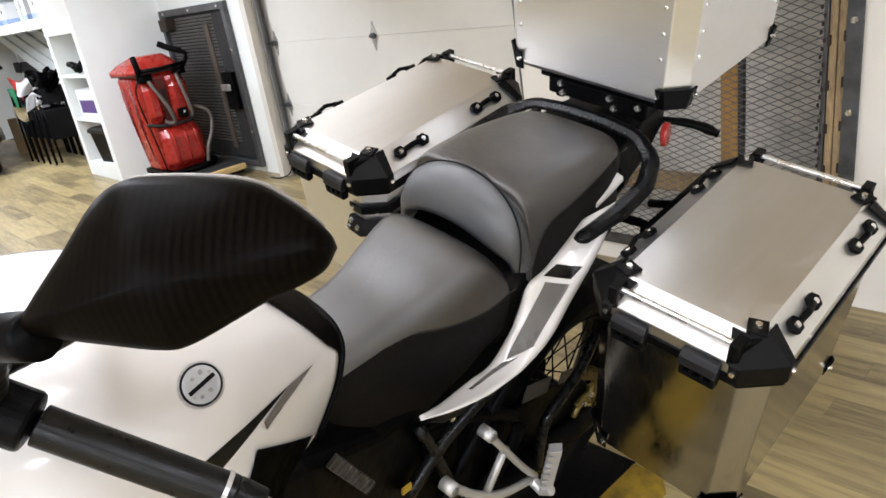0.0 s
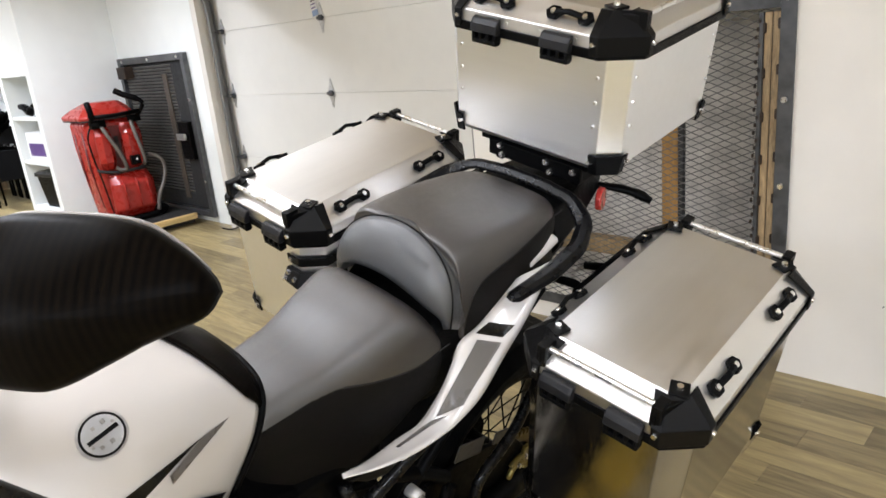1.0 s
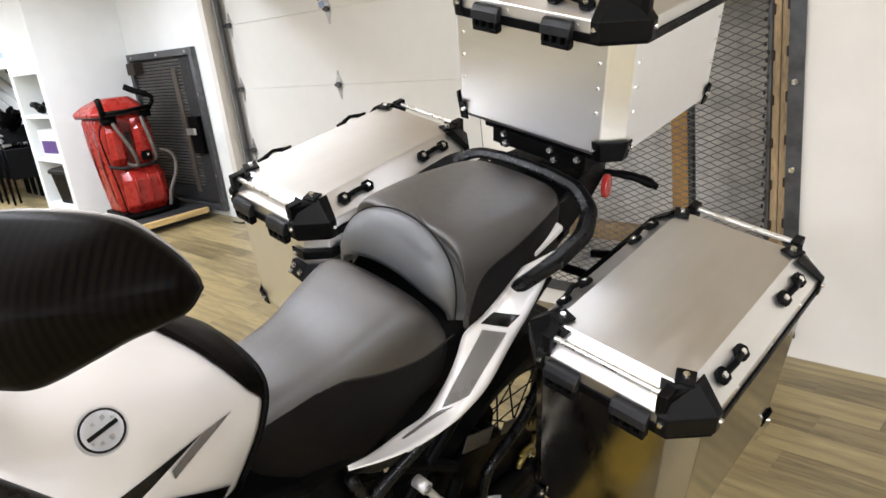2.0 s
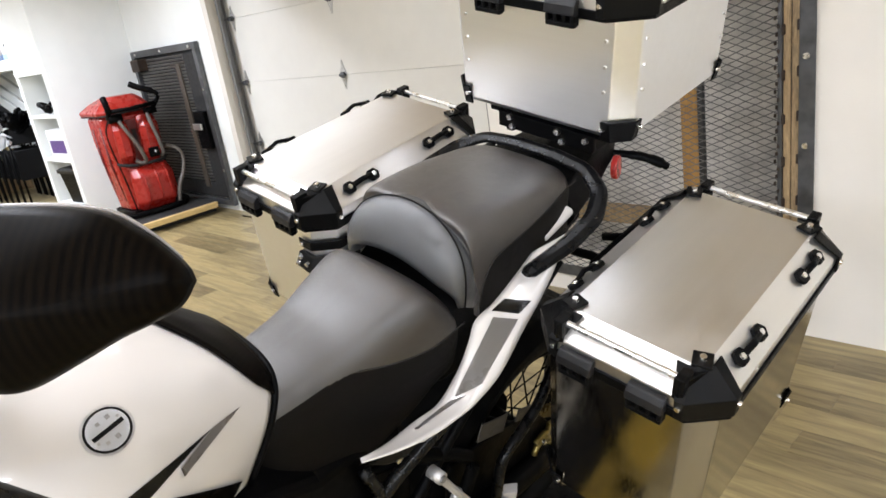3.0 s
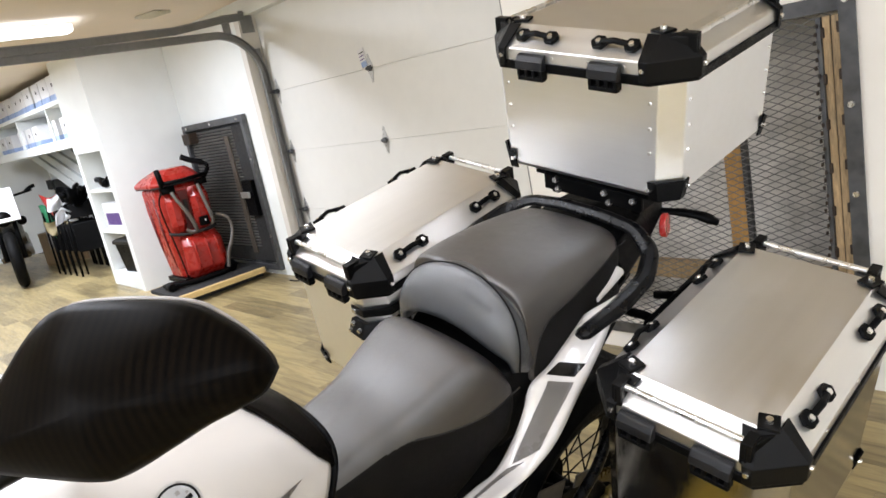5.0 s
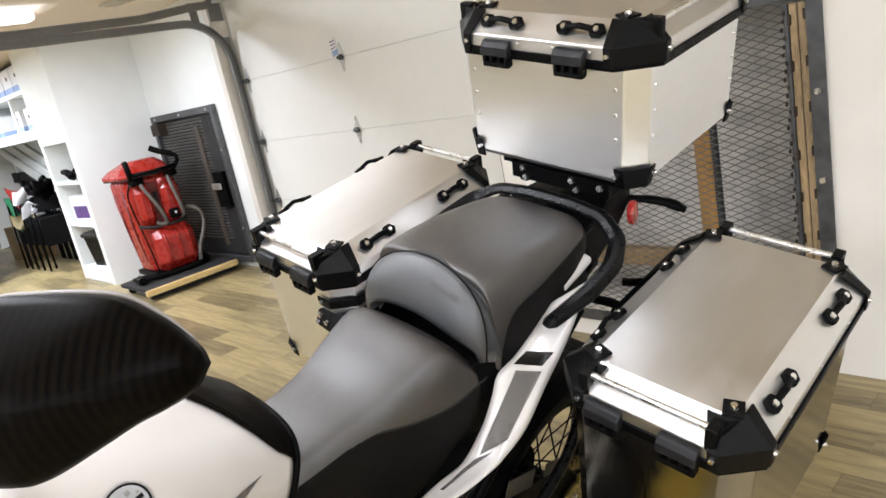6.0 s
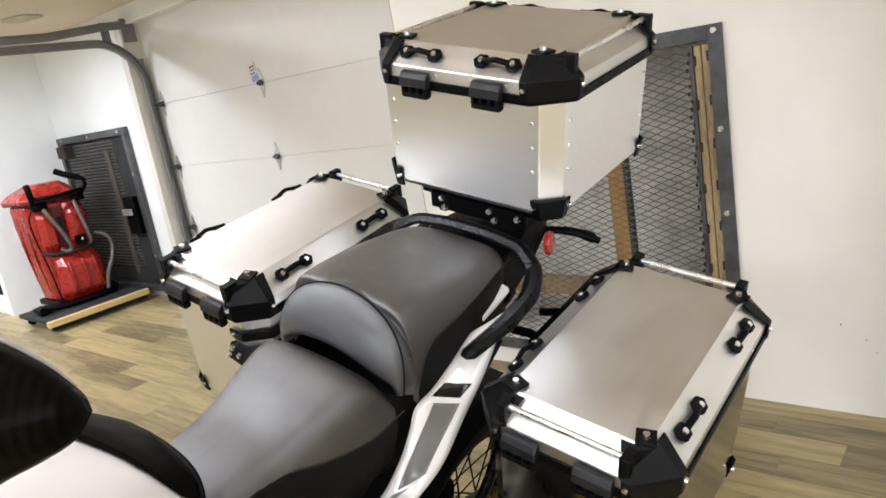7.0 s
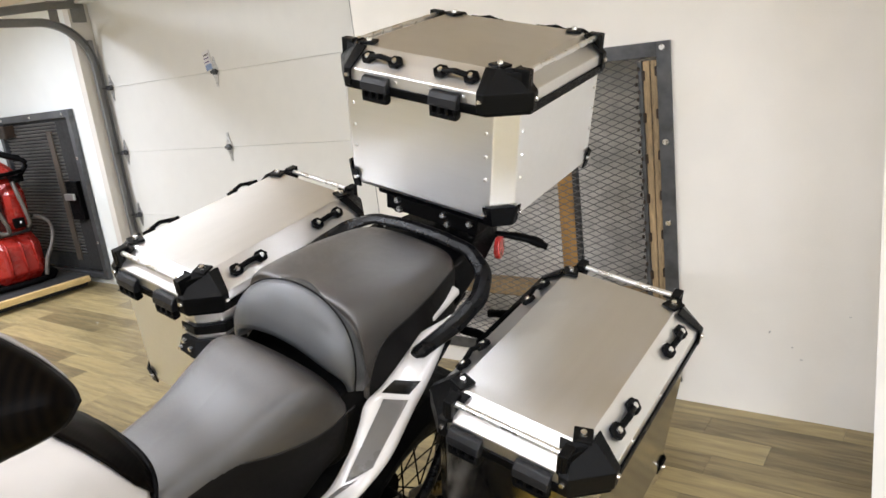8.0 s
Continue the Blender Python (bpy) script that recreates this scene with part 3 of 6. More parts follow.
SOFT = [(0, 0), (0.38, 0.010), (0.68, 0.042), (0.86, 0.115), (0.96, 0.235), (0.995, 0.38), (1.0, 0.52), (0.985, 0.74), (0.94, 1.0)]
BOXY = [(0, 0), (0.38, 0.008), (0.68, 0.034), (0.85, 0.105), (0.94, 0.235), (0.985, 0.46), (0.985, 1.0)]
seat = crowned("rider_seat", [(-0.66, 0.075, -0.02, 0.10, 0.3), (-0.62, 0.090, 0.0, 0.18, 0.3), (-0.56, 0.096, 0.006, 0.22, 0.2), (-0.49, 0.104, 0.010, 0.22, 0.1), (-0.42, 0.116, 0.028, 0.21, 0), (-0.36, 0.124, 0.038, 0.19, 0), (-0.325, 0.125, 0.014, 0.16, 0), (-0.302, 0.120, -0.022, 0.11, 0), (-0.285, 0.110, -0.055, 0.07, 0)], SOFT, M_SEAT, bike, "dark brown vinyl rider seat with shade painted on its sides", 24, 14)
pill = crowned("pillion_seat", [(-0.262, 0.128, 0.088, 0.155, 0), (-0.248, 0.133, 0.106, 0.180, 0), (-0.15, 0.136, 0.099, 0.178, 0), (-0.06, 0.132, 0.085, 0.165, 0), (-0.01, 0.125, 0.076, 0.15, 0), (0.022, 0.116, 0.066, 0.135, 0), (0.044, 0.104, 0.052, 0.12, 0), (0.054, 0.090, 0.028, 0.09, 0)], BOXY, M_SEAT, bike, "dark brown vinyl pillion seat with shade painted on its sides", 24, 14)
# the crescent bolster on the pillion's front edge: a padded face between an outer and an inner arc
bm = bmesh.new()
rings, crease = [], []
N = 40
for k in range(N + 1):
    u = -1 + 2 * k / N
    sn, cs = math.sin(u * math.pi / 2), max(0.0, math.cos(u * math.pi / 2))
    tip = abs(u) ** 5
    edge = Vector((0.137 * sn, -0.260 - 0.040 * (1 - cs ** 0.8) + 0.004 * tip, -0.022 + 0.131 * cs ** 0.7))
    low = Vector((0.112 * sn, -0.317 + 0.010 * tip, -0.030 + 0.066 * cs ** 0.8))
    low = low.lerp(edge, 0.55 * tip)
    crease.append(edge.copy())
    out = Vector((0.25 * sn, -0.85, 0.53)).normalized()
    r = [edge + Vector((0, 0.018, -0.003 - 0.010 * tip)), edge]
    for q in (0.10, 0.28, 0.5, 0.72, 0.90):
        r.append(edge.lerp(low, q) + out * 0.011 * (1 - abs(2 * q - 1) ** 2.4) * (1 - 0.6 * tip))
    r += [low, low + Vector((0, 0.034 * (1 - 0.5 * tip), -0.004)), (edge + low) / 2 + Vector((0, 0.045, -0.012))]
    rings.append([bm.verts.new(p) for p in r])
skin(bm, rings)
bolster = part("bolster", bm, M_BOLSTER, pill, "blue-grey vinyl bolster with small embossed lettering", smooth=True)


bm = bmesh.new()
sweep(bm, crease, 0.0016, 6, 1.0, (0, 1, 0.2))
part("piping", bm, M_SHADE_PIPING, bolster, "dark piping along the bolster's edge", smooth=True)


def shade_sides(ob, pts, n, front=None):
    """Paints the shade on a seat's steep sides as black below the stitched seam."""
    ob.data.materials.append(M_SHADE_PIPING)
    tree = tree_of(ob)
    row = sorted((q.y, q.z) for q in (lay(tree, p, n, 0.0003) for p in spline(pts, 8)))
    if front is not None:
        row = [q for q in row if q[0] > front]
        row = [(-0.72, row[0][1] - 0.018), (-0.62, row[0][1] + 0.004), (front - 0.05, row[0][1] + 0.005)] + row
    ys, zs = [a for a, _ in row], [b for _, b in row]
    for p in ob.data.polygons:
        if ys[0] < p.center.y < ys[-1] + 0.03 and abs(p.center.x) > 0.04 and p.center.z < np.interp(p.center.y, ys, zs):
            p.material_index = 1


shade_sides(seat, SEAM1, (0.57, -0.5, 0.65), -0.50)
shade_sides(pill, SEAM2, (0.57, -0.6, 0.55))
# black filler added under both seats to keep the gap dark
bm = bmesh.new()
ringed(bm, [[Vector((sx * w, y, z)) for sx, z in ((1, z0), (1, z1), (-1, z1), (-1, z0))] for y, w, z0, z1 in ((-0.40, 0.085, -0.17, -0.05), (-0.33, 0.112, -0.17, -0.045), (-0.26, 0.124, -0.16, -0.02), (-0.10, 0.122, -0.12, -0.03), (0.05, 0.095, -0.09, -0.03))])
part("seat_gap_filler", bm, M_BLACK, bike, "black filler block added under the seats", bevel=0.004)
# fuel tank
TANK = [(0, 0), (0.35, 0.012), (0.64, 0.055), (0.84, 0.155), (0.95, 0.32), (1.0, 0.55), (0.99, 1.0)]
tank = crowned("fuel_tank", [(-0.608, 0.112, 0.066, 0.125, 0.75), (-0.65, 0.135, 0.112, 0.17, 0.6), (-0.72, 0.168, 0.176, 0.23, 0.4), (-0.80, 0.200, 0.235, 0.28, 0.2), (-0.90, 0.222, 0.275, 0.31, 0.1), (-1.00, 0.215, 0.288, 0.32, 0), (-1.10, 0.18, 0.27, 0.30, 0), (-1.16, 0.12, 0.23, 0.25, 0)], TANK, M_WHITE, bike, "white glossy fuel tank")
bm = bmesh.new()
lip = [(s * 0.112 * x, -0.602 - 0.75 * d * 0.125, 0.064 - d * 0.125) for s, run in ((-1, spline(TANK, 4)[::-1]), (1, spline(TANK, 4)[1:])) for x, d in run]
sweep(bm, lip, 0.0045, 10, 1.0, (0, 1, 0.1))
part("tank_lip", bm, M_BLACK, tank, "black plastic lip between tank and seat", smooth=True)
TN = (0.74, -0.17, 0.65)
tt = tree_of(tank)
# black cover over the tank's rear slope, tapering to the sides
bm = bmesh.new()
cov = []
for i in range(25):
    x = -0.100 + 0.202 * i / 24
    yb = np.interp(abs(x), (0, 0.016, 0.039, 0.059, 0.079, 0.096, 0.104, 0.112), (-0.702, -0.693, -0.681, -0.672, -0.666, -0.656, -0.640, -0.618)) if x > 0 else -0.702 - 1.1 * abs(x)
    row = []
    for j in range(9):
        y = yb + (-0.616 - yb) * j / 8
        z = np.interp(y, (-0.90, -0.80, -0.72, -0.65, -0.608), (0.275, 0.235, 0.176, 0.112, 0.066))
        drop = 0.05 * (abs(x) / 0.112) ** 4
        wide = 1 + 3.3 * (-0.616 - y) if x < 0 else 1
        row.append(bm.verts.new(lay(tt, (x * wide, y, z - drop), (0.35 * x / 0.1, 0.67, 0.74), 0.003 + 0.005 * min(1, j / 3) * min(1.0, max(0.0, (0.10 - x) / 0.10)))))
    cov.append(row)
for a, b in zip(cov, cov[1:]):
    for j in range(8):
        bm.faces.new((a[j], a[j + 1], b[j + 1], b[j]))
bmesh.ops.recalc_face_normals(bm, faces=bm.faces)
bmesh.ops.solidify(bm, geom=bm.faces[:], thickness=0.003)
part("tank_cover", bm, M_CARBON, tank, "dark plastic cover on the tank's rear slope", smooth=True)
ec = Vector((0.163, -0.82, 0.20))
eu = Vector((0.60, 0.62, -0.50)).normalized()
ev = Vector(TN).normalized().cross(eu).normalized()
bm = bmesh.new()
for r0, r1 in ((0.0184, 0.0206),):
    vs = [[bm.verts.new(lay(tt, ec + rr * (math.cos(a) * eu + math.sin(a) * ev), TN, 0.0015)) for rr in (r0, r1)] for a in (2 * math.pi * k / 48 for k in range(48))]
    for k in range(48):
        a, b = vs[k], vs[(k + 1) % 48]
        bm.faces.new((a[0], a[1], b[1], b[0]))
bmesh.ops.solidify(bm, geom=bm.faces[:], thickness=-0.0008)
part("badge_ring", bm, M_LATCH, tank, "round black ring badge", smooth=True)
bm = bmesh.new()
vs = [[bm.verts.new(lay(tt, ec + rr * (math.cos(a) * eu + math.sin(a) * ev), TN, 0.0012)) for a in (2 * math.pi * k / 48 for k in range(48))] for rr in (0.0228, 0.018, 0.012, 0.006, 0.001)]
skin(bm, vs, caps=False)
bm.faces.new(vs[-1])
bmesh.ops.solidify(bm, geom=bm.faces[:], thickness=-0.0004)
part("badge_disc", bm, M_BADGE, tank, "pale grey badge ground", smooth=True)
d1, d2 = (eu * 0.55 + ev * 0.83).normalized(), (eu * 0.83 - ev * 0.55).normalized()
bm = bmesh.new()
vs = [[bm.verts.new(lay(tt, ec + rr * (math.cos(a) * eu + math.sin(a) * ev), TN, 0.0015)) for a in (2 * math.pi * k / 48 for k in range(48))] for rr in (0.0185, 0.014, 0.009, 0.004, 0.001)]
skin(bm, vs, caps=False)
bm.faces.new(vs[-1])
bmesh.ops.solidify(bm, geom=bm.faces[:], thickness=-0.0003)
part("badge_field", bm, M_CARD, tank, "white field of the badge", smooth=True)
decal("badge_bar", [ec + d1 * 0.0150 + d2 * 0.0021, ec + d1 * 0.0150 - d2 * 0.0021, ec - d1 * 0.0150 - d2 * 0.0021, ec - d1 * 0.0150 + d2 * 0.0021], TN, tt, M_LATCH, tank, "dark bar across the badge", 0.0019, 6)
for qx, qy, big in ((0.010, 0.003, 1.0), (0.0095, -0.007, 0.8), (-0.010, 0.006, 1.0), (-0.0095, -0.004, 0.8), (-0.005, 0.013, 0.6), (0.005, -0.013, 0.6)):
    o = ec + d2 * qx + d1 * qy
    decal("badge_dot", [o + (d1 + d2) * 0.0020 * big, o + (d1 - d2) * 0.0020 * big, o - (d1 + d2) * 0.0020 * big, o + (d2 - d1) * 0.0020 * big], TN, tt, M_BADGE, tank, "", 0.0019, 4)
decal("tank_skirt", [(0.126, -0.711, -0.024), (0.188, -0.803, 0.099), (0.212, -0.875, 0.035), (0.150, -0.790, -0.060)], (0.9, 0.40, -0.1), tt, M_BLACK, tank, "black lower skirt of the tank", 0.003, 12)
decal("dark_flash", FLASH1, TN, tt, M_GLOSSBLACK, tank, "black tapering flash", 0.0012, 14)
decal("grey_flash", FLASH2, TN, tt, M_GREY, tank, "grey tapering flash", 0.0018, 14)
st = tree_of(seat)
seam("stitching", SEAM1[:4], (0.57, -0.5, 0.65), st, seat, M_THREAD, 0.0015)
ps = tree_of(pill)
seam("stitching", SEAM2, (0.57, -0.6, 0.55), ps, pill, M_THREAD)
bs = tree_of(bolster)
for k, tall in enumerate((1.25, 0.8, 0.8, 0.8, 0.8, 1.2, 1.2)):
    t = (Vector(EMB1) - Vector(EMB0)).normalized()
    w = Vector((-0.05, 0.55, 0.83)).normalized()
    o = Vector(EMB0).lerp(Vector(EMB1), (k + 0.5) / 7) + w * 0.004 * (tall - 0.8)
    em = decal("embossing", [o - t * 0.0017 - w * 0.0042 * tall, o + t * 0.0017 - w * 0.0042 * tall, o + t * 0.0017 + w * 0.0042 * tall, o - t * 0.0017 + w * 0.0042 * tall], (0.1, -0.85, 0.53), bs, M_BOLSTER, bolster, "", 0.0004, 3)
    for f in em.data.polygons:
        f.use_smooth = False


# tail fairing: a white blade facing up and out, with a grey inlay and a black square
UPPER = [(-0.556, 0.158, -0.112), (-0.50, 0.145, -0.146), (-0.43, 0.136, -0.166), (-0.374, 0.135, -0.174), (-0.322, 0.135, -0.140), (-0.291, 0.135, -0.101), (-0.270, 0.135, -0.066), (-0.224, 0.135, -0.060), (-0.170, 0.135, -0.042), (-0.118, 0.134, -0.022)]
LOWER = [(-0.562, 0.168, -0.110), (-0.506, 0.183, -0.128), (-0.438, 0.185, -0.156), (-0.375, 0.185, -0.170), (-0.335, 0.185, -0.172), (-0.275, 0.185, -0.158), (-0.214, 0.185, -0.110), (-0.159, 0.184, -0.072), (-0.112, 0.180, -0.036), (-0.060, 0.168, 0.0)]


def tail_fairing(s):
    bm = bmesh.new()
    rings = []
    for (y0, x0, z0), (y1, x1, z1) in zip(spline(UPPER, 5), spline(LOWER, 5)):
        a, b = Vector((x0, y0, z0)), Vector((x1, y1, z1))
        out = Vector((0.55, -0.25, 0.75)).normalized()
        d = b - a
        rings.append([bm.verts.new(Vector((s * p.x, p.y, p.z))) for p in (a - out * 0.016, a, a + d * 0.12 + out * 0.005, a + d * 0.30 + out * 0.004, a + d * 0.72 + out * 0.003, a + d * 0.86 + out * 0.007, b, b - out * 0.014)])
    skin(bm, rings)
    f = part("tail_fairing", bm, M_WHITE, bike, "white painted tail fairing", smooth=True)
    if s > 0:
        ft = tree_of(f)
        fn = (0.56, -0.52, 0.64)
        decal("inlay", INLAY, fn, ft, M_GREY, f, "grey painted inlay", 0.0014, 14)
        decal("inlay_tail", [(0.153, -0.365, -0.166), (0.168, -0.340, -0.162), (0.158, -0.445, -0.157), (0.153, -0.447, -0.157)], (0.56, -0.35, 0.75), ft, M_GREY, f, "grey painted inlay", 0.0014, 12)
        decal("black_square", SQUARE, fn, ft, M_GLOSSBLACK, f, "small gloss black square", 0.0014, 8)
    return f


tail_fairing(1)
tail_fairing(-1)
bm = bmesh.new()
ringed(bm, [[Vector((0.118, y, z)), Vector((0.133, y, z - 0.004)), Vector((0.135, y, z - 0.014)), Vector((0.118, y, z - 0.016))] for y, z in ((-0.075, -0.010), (-0.03, -0.004), (0.01, 0.004))])
part("tail_inset", bm, M_WHITE, bike, "small white inset inside the rail", bevel=0.003)
# grab rail round the pillion
bm = bmesh.new()
side = [(0.166, -0.180, -0.014), (0.182, -0.085, -0.002), (0.184, -0.006, 0.010), (0.164, 0.046, 0.029), (0.118, 0.070, 0.049), (0.045, 0.074, 0.056), (0, 0.074, 0.056)]
full = [Vector(p) for p in side] + [Vector((-x, y, z)) for x, y, z in side[-2::-1]]
crv = [full[0], full[0].lerp(full[1], 0.12)]
for a, p, b in zip(full, full[1:], full[2:]):
    crv += [p + (a - p).normalized() * 0.012, p + (a - p).normalized() * 0.004 + (b - p).normalized() * 0.004, p + (b - p).normalized() * 0.012]
crv += [full[-1].lerp(full[-2], 0.12), full[-1]]
rings = []
for i, p in enumerate(crv):
    d = Vector(crv[min(i + 1, len(crv) - 1)] - crv[max(i - 1, 0)]).normalized()
    o = d.cross(Vector((0, 0, 1))).normalized()
    v = o.cross(d)
    g = (0.55, 0.98, 1.16, 1.2, 1.2, 1.16, 1.12, 1.08, 1.02, 0.96, 0.90, 0.84)[min(i, len(crv) - 1 - i, 11)]
    rings.append([bm.verts.new(Vector(p) + g * 0.78 * (o * a + v * b)) for a, b in ((0.022, -0.004), (0.021, 0.008), (0.012, 0.0135), (-0.003, 0.0125), (-0.018, -0.001), (-0.019, -0.010), (0.0, -0.015), (0.016, -0.012))])
skin(bm, rings)
part("grab_rail", bm, M_RAIL, bike, "satin black passenger grab rail", bevel=0.0015)
# rack and plate under the top box
bm = bmesh.new()
bx(bm, (0.011, 0.235, 0.112), (0.25, 0.30, 0.016))
bx(bm, (0.018, 0.085, 0.095), (0.215, 0.012, 0.034))
for s in (1, -1):
    bx(bm, (0.011 + s * 0.09, 0.15, 0.085), (0.018, 0.10, 0.05))
    bx(bm, (0.011 + s * 0.12, 0.20, 0.108), (0.05, 0.14, 0.016))
rack = part("rear_rack", bm, M_BLACKMET, bike, "black steel rear rack", bevel=0.003)
for x, z in ((-0.06, 0.104), (-0.055, 0.086), (0.05, 0.102), (0.06, 0.085), (0.11, 0.100)):
    bolt(rack, (x, 0.078, z), (0, -1, 0), 0.007)
# tail unit, rear lamp and turn signal
bm = bmesh.new()
ringed(bm, [[Vector((x * w, y, z0 + zz * h)) for x, zz in ((1, 0), (0.8, 0.5), (0, 0.6), (-0.8, 0.5), (-1, 0), (-0.7, -0.5), (0, -0.6), (0.7, -0.5))] for y, w, z0, h in ((0.02, 0.13, -0.03, 0.12), (0.12, 0.115, -0.015, 0.10), (0.22, 0.09, 0.0, 0.07), (0.30, 0.05, 0.02, 0.04))])
part("tail_unit", bm, M_BLACK, bike, "black plastic tail unit", bevel=0.004)
bm = bmesh.new()
rod(bm, (0.101, 0.200, -0.012), (0.113, 0.2035, -0.011), 0.0245, 24)
part("reflector", bm, M_RED, bike, "round red reflector", bevel=0.003)
bm = bmesh.new()
sweep(bm, spline([(0.07, 0.22, 0.002), (0.12, 0.245, 0.0), (0.155, 0.262, -0.008), (0.183, 0.273, -0.020)], 4), [0.010] * 4 + [0.012] * 4 + [0.014] * 3 + [0.010] * 2, 10, 0.7)
part("turn_signal", bm, M_BLACK, bike, "black rear turn signal", smooth=True)
# pannier carriers
for s in (1, -1):
    bm = bmesh.new()
    xo = s * 0.215
    pts = [(s * 0.12, 0.02, -0.10), (xo, 0.0, -0.10), (xo, -0.04, -0.30), (xo, 0.20, -0.30), (xo, 0.21, -0.16), (s * 0.10, 0.18, -0.17)]
    sweep(bm, spline(pts, 4), 0.009, 10)
    bx(bm, (xo, 0.08, -0.06), (0.014, 0.26, 0.02))
    part("pannier_carrier", bm, M_BLACKMET, bike, "black tube pannier carrier", smooth=True)
# wheel
COVER0, COVER1 = (-0.706, -0.062), (-0.664, -0.170)
AX_Y, AX_Z, WR = -0.04, -0.650, 0.325
wheel = new("rear_wheel")
wheel.parent = bike
wheel.matrix_basis = pose(0, AX_Y, AX_Z, 0, 90, 0)


def torus(bm, R, r, n=64, k=12, flat=1.0):
    rings = [[bm.verts.new(((R + r * math.cos(b)) * math.cos(a), (R + r * math.cos(b)) * math.sin(a), flat * r * math.sin(b))) for b in (2 * math.pi * j / k for j in range(k))] for a in (2 * math.pi * i / n for i in range(n))]
    skin(bm, rings + [rings[0]], caps=False)


bm = bmesh.new()
torus(bm, 0.270, 0.055, flat=1.25)
part("tyre", bm, M_RUBBER, wheel, "black rubber tyre", smooth=True)
bm = bmesh.new()
torus(bm, 0.222, 0.014, flat=3.4)
part("rim", bm, M_BLACKMET, wheel, "black wire-spoked rim", smooth=True)
bm = bmesh.new()
rod(bm, (0, 0, -0.07), (0, 0, 0.07), 0.035, 24)
rod(bm, (0, 0, -0.06), (0, 0, -0.05), 0.07, 24)
rod(bm, (0, 0, 0.05), (0, 0, 0.06), 0.07, 24)
part("hub", bm, M_BLACKMET, wheel, "black alloy hub", bevel=0.003)
sp = bmesh.new()
rod(sp, (0.062, 0, 0), (0.215, 0.10, 0), 0.0022, 6)
spm = bpy.data.meshes.new("spoke")
sp.to_mesh(spm)
sp.free()
spm.materials.append(M_BLACKMET)
for k in range(36):
    o = new("spoke", spm)
    o.parent = wheel
    o.matrix_basis = pose(0, 0, 0.05 if k % 2 else -0.05, 0, 5 if k % 2 else -5, k * 10) @ Matrix.Diagonal((1, 1 if (k // 2) % 2 else -1, 1, 1))
bm = bmesh.new()
for k in range(40):
    a = 2 * math.pi * k / 40
    bx(bm, (0.105 * math.cos(a), 0.105 * math.sin(a), 0.085), (0.012, 0.010, 0.010), Matrix.Rotation(a, 3, "Z"))
torus(bm, 0.088, 0.012, 40, 6, 0.3)
for v in bm.verts:
    if abs(v.co.z) < 0.02:
        v.co.z += 0.085
part("sprocket", bm, M_GOLD, wheel, "gold rear sprocket and chain", bevel=0)
bm = bmesh.new()
torus(bm, 0.085, 0.012, 40, 4, 0.2)
for v in bm.verts:
    v.co.z -= 0.085
part("brake_disc", bm, M_SILVER, wheel, "steel brake disc")
# swingarm, frame, engine block, mudguard
bm = bmesh.new()
for s in (1, -1):
    sweep(bm, spline([(s * 0.11, -0.60, -0.52), (s * 0.115, -0.30, -0.59), (s * 0.115, AX_Y, AX_Z)], 4), 0.030, 10, 1.2)
rod(bm, (-0.13, -0.56, -0.53), (0.13, -0.56, -0.53), 0.035)
part("swingarm", bm, M_BLACKMET, bike, "black steel swingarm", smooth=True)
bm = bmesh.new()
for s in (1, -1):
    sweep(bm, spline([(s * 0.080, -0.56, -0.23), (s * 0.105, -0.42, -0.29), (s * 0.13, -0.30, -0.42), (s * 0.12, -0.48, -0.58)], 4), 0.014, 8)
    sweep(bm, spline([(s * 0.06, -0.56, -0.17), (s * 0.085, -0.30, -0.16), (s * 0.09, 0.08, -0.06)], 4), 0.014, 8)
    sweep(bm, spline([(s * 0.12, -0.50, -0.42), (s * 0.115, -0.28, -0.27), (s * 0.11, 0.0, -0.12)], 4), 0.012, 8)
part("frame", bm, M_BLACKMET, bike, "black tube frame", smooth=True)
bm = bmesh.new()
ringed(bm, [[Vector((sx * w, y, z)) for sx, z in ((1, z0), (1, z1), (0.6, z1 + 0.03), (-0.6, z1 + 0.03), (-1, z1), (-1, z0))] for y, w, z0, z1 in ((-1.15, 0.12, -0.45, 0.0), (-0.95, 0.17, -0.58, 0.05), (-0.74, 0.150, -0.60, -0.04), (-0.60, 0.11, -0.55, -0.16), (-0.42, 0.09, -0.45, -0.20))])
part("engine", bm, M_BLACKMET, bike, "black engine and side covers", bevel=0.012)
bm = bmesh.new()
rings = []
for k in range(15):
    a = radians(60 + 8 * k)
    c, s2 = math.cos(a), math.sin(a)
    rings.append([bm.verts.new((x, AX_Y + c * (0.36 + q), AX_Z + s2 * (0.36 + q))) for x, q in ((-0.09, -0.04), (-0.07, 0.0), (0.07, 0.0), (0.09, -0.04), (0.07, -0.008), (-0.07, -0.008))])
skin(bm, rings)
part("mudguard", bm, M_BLACK, bike, "black rear mudguard", bevel=0.002)
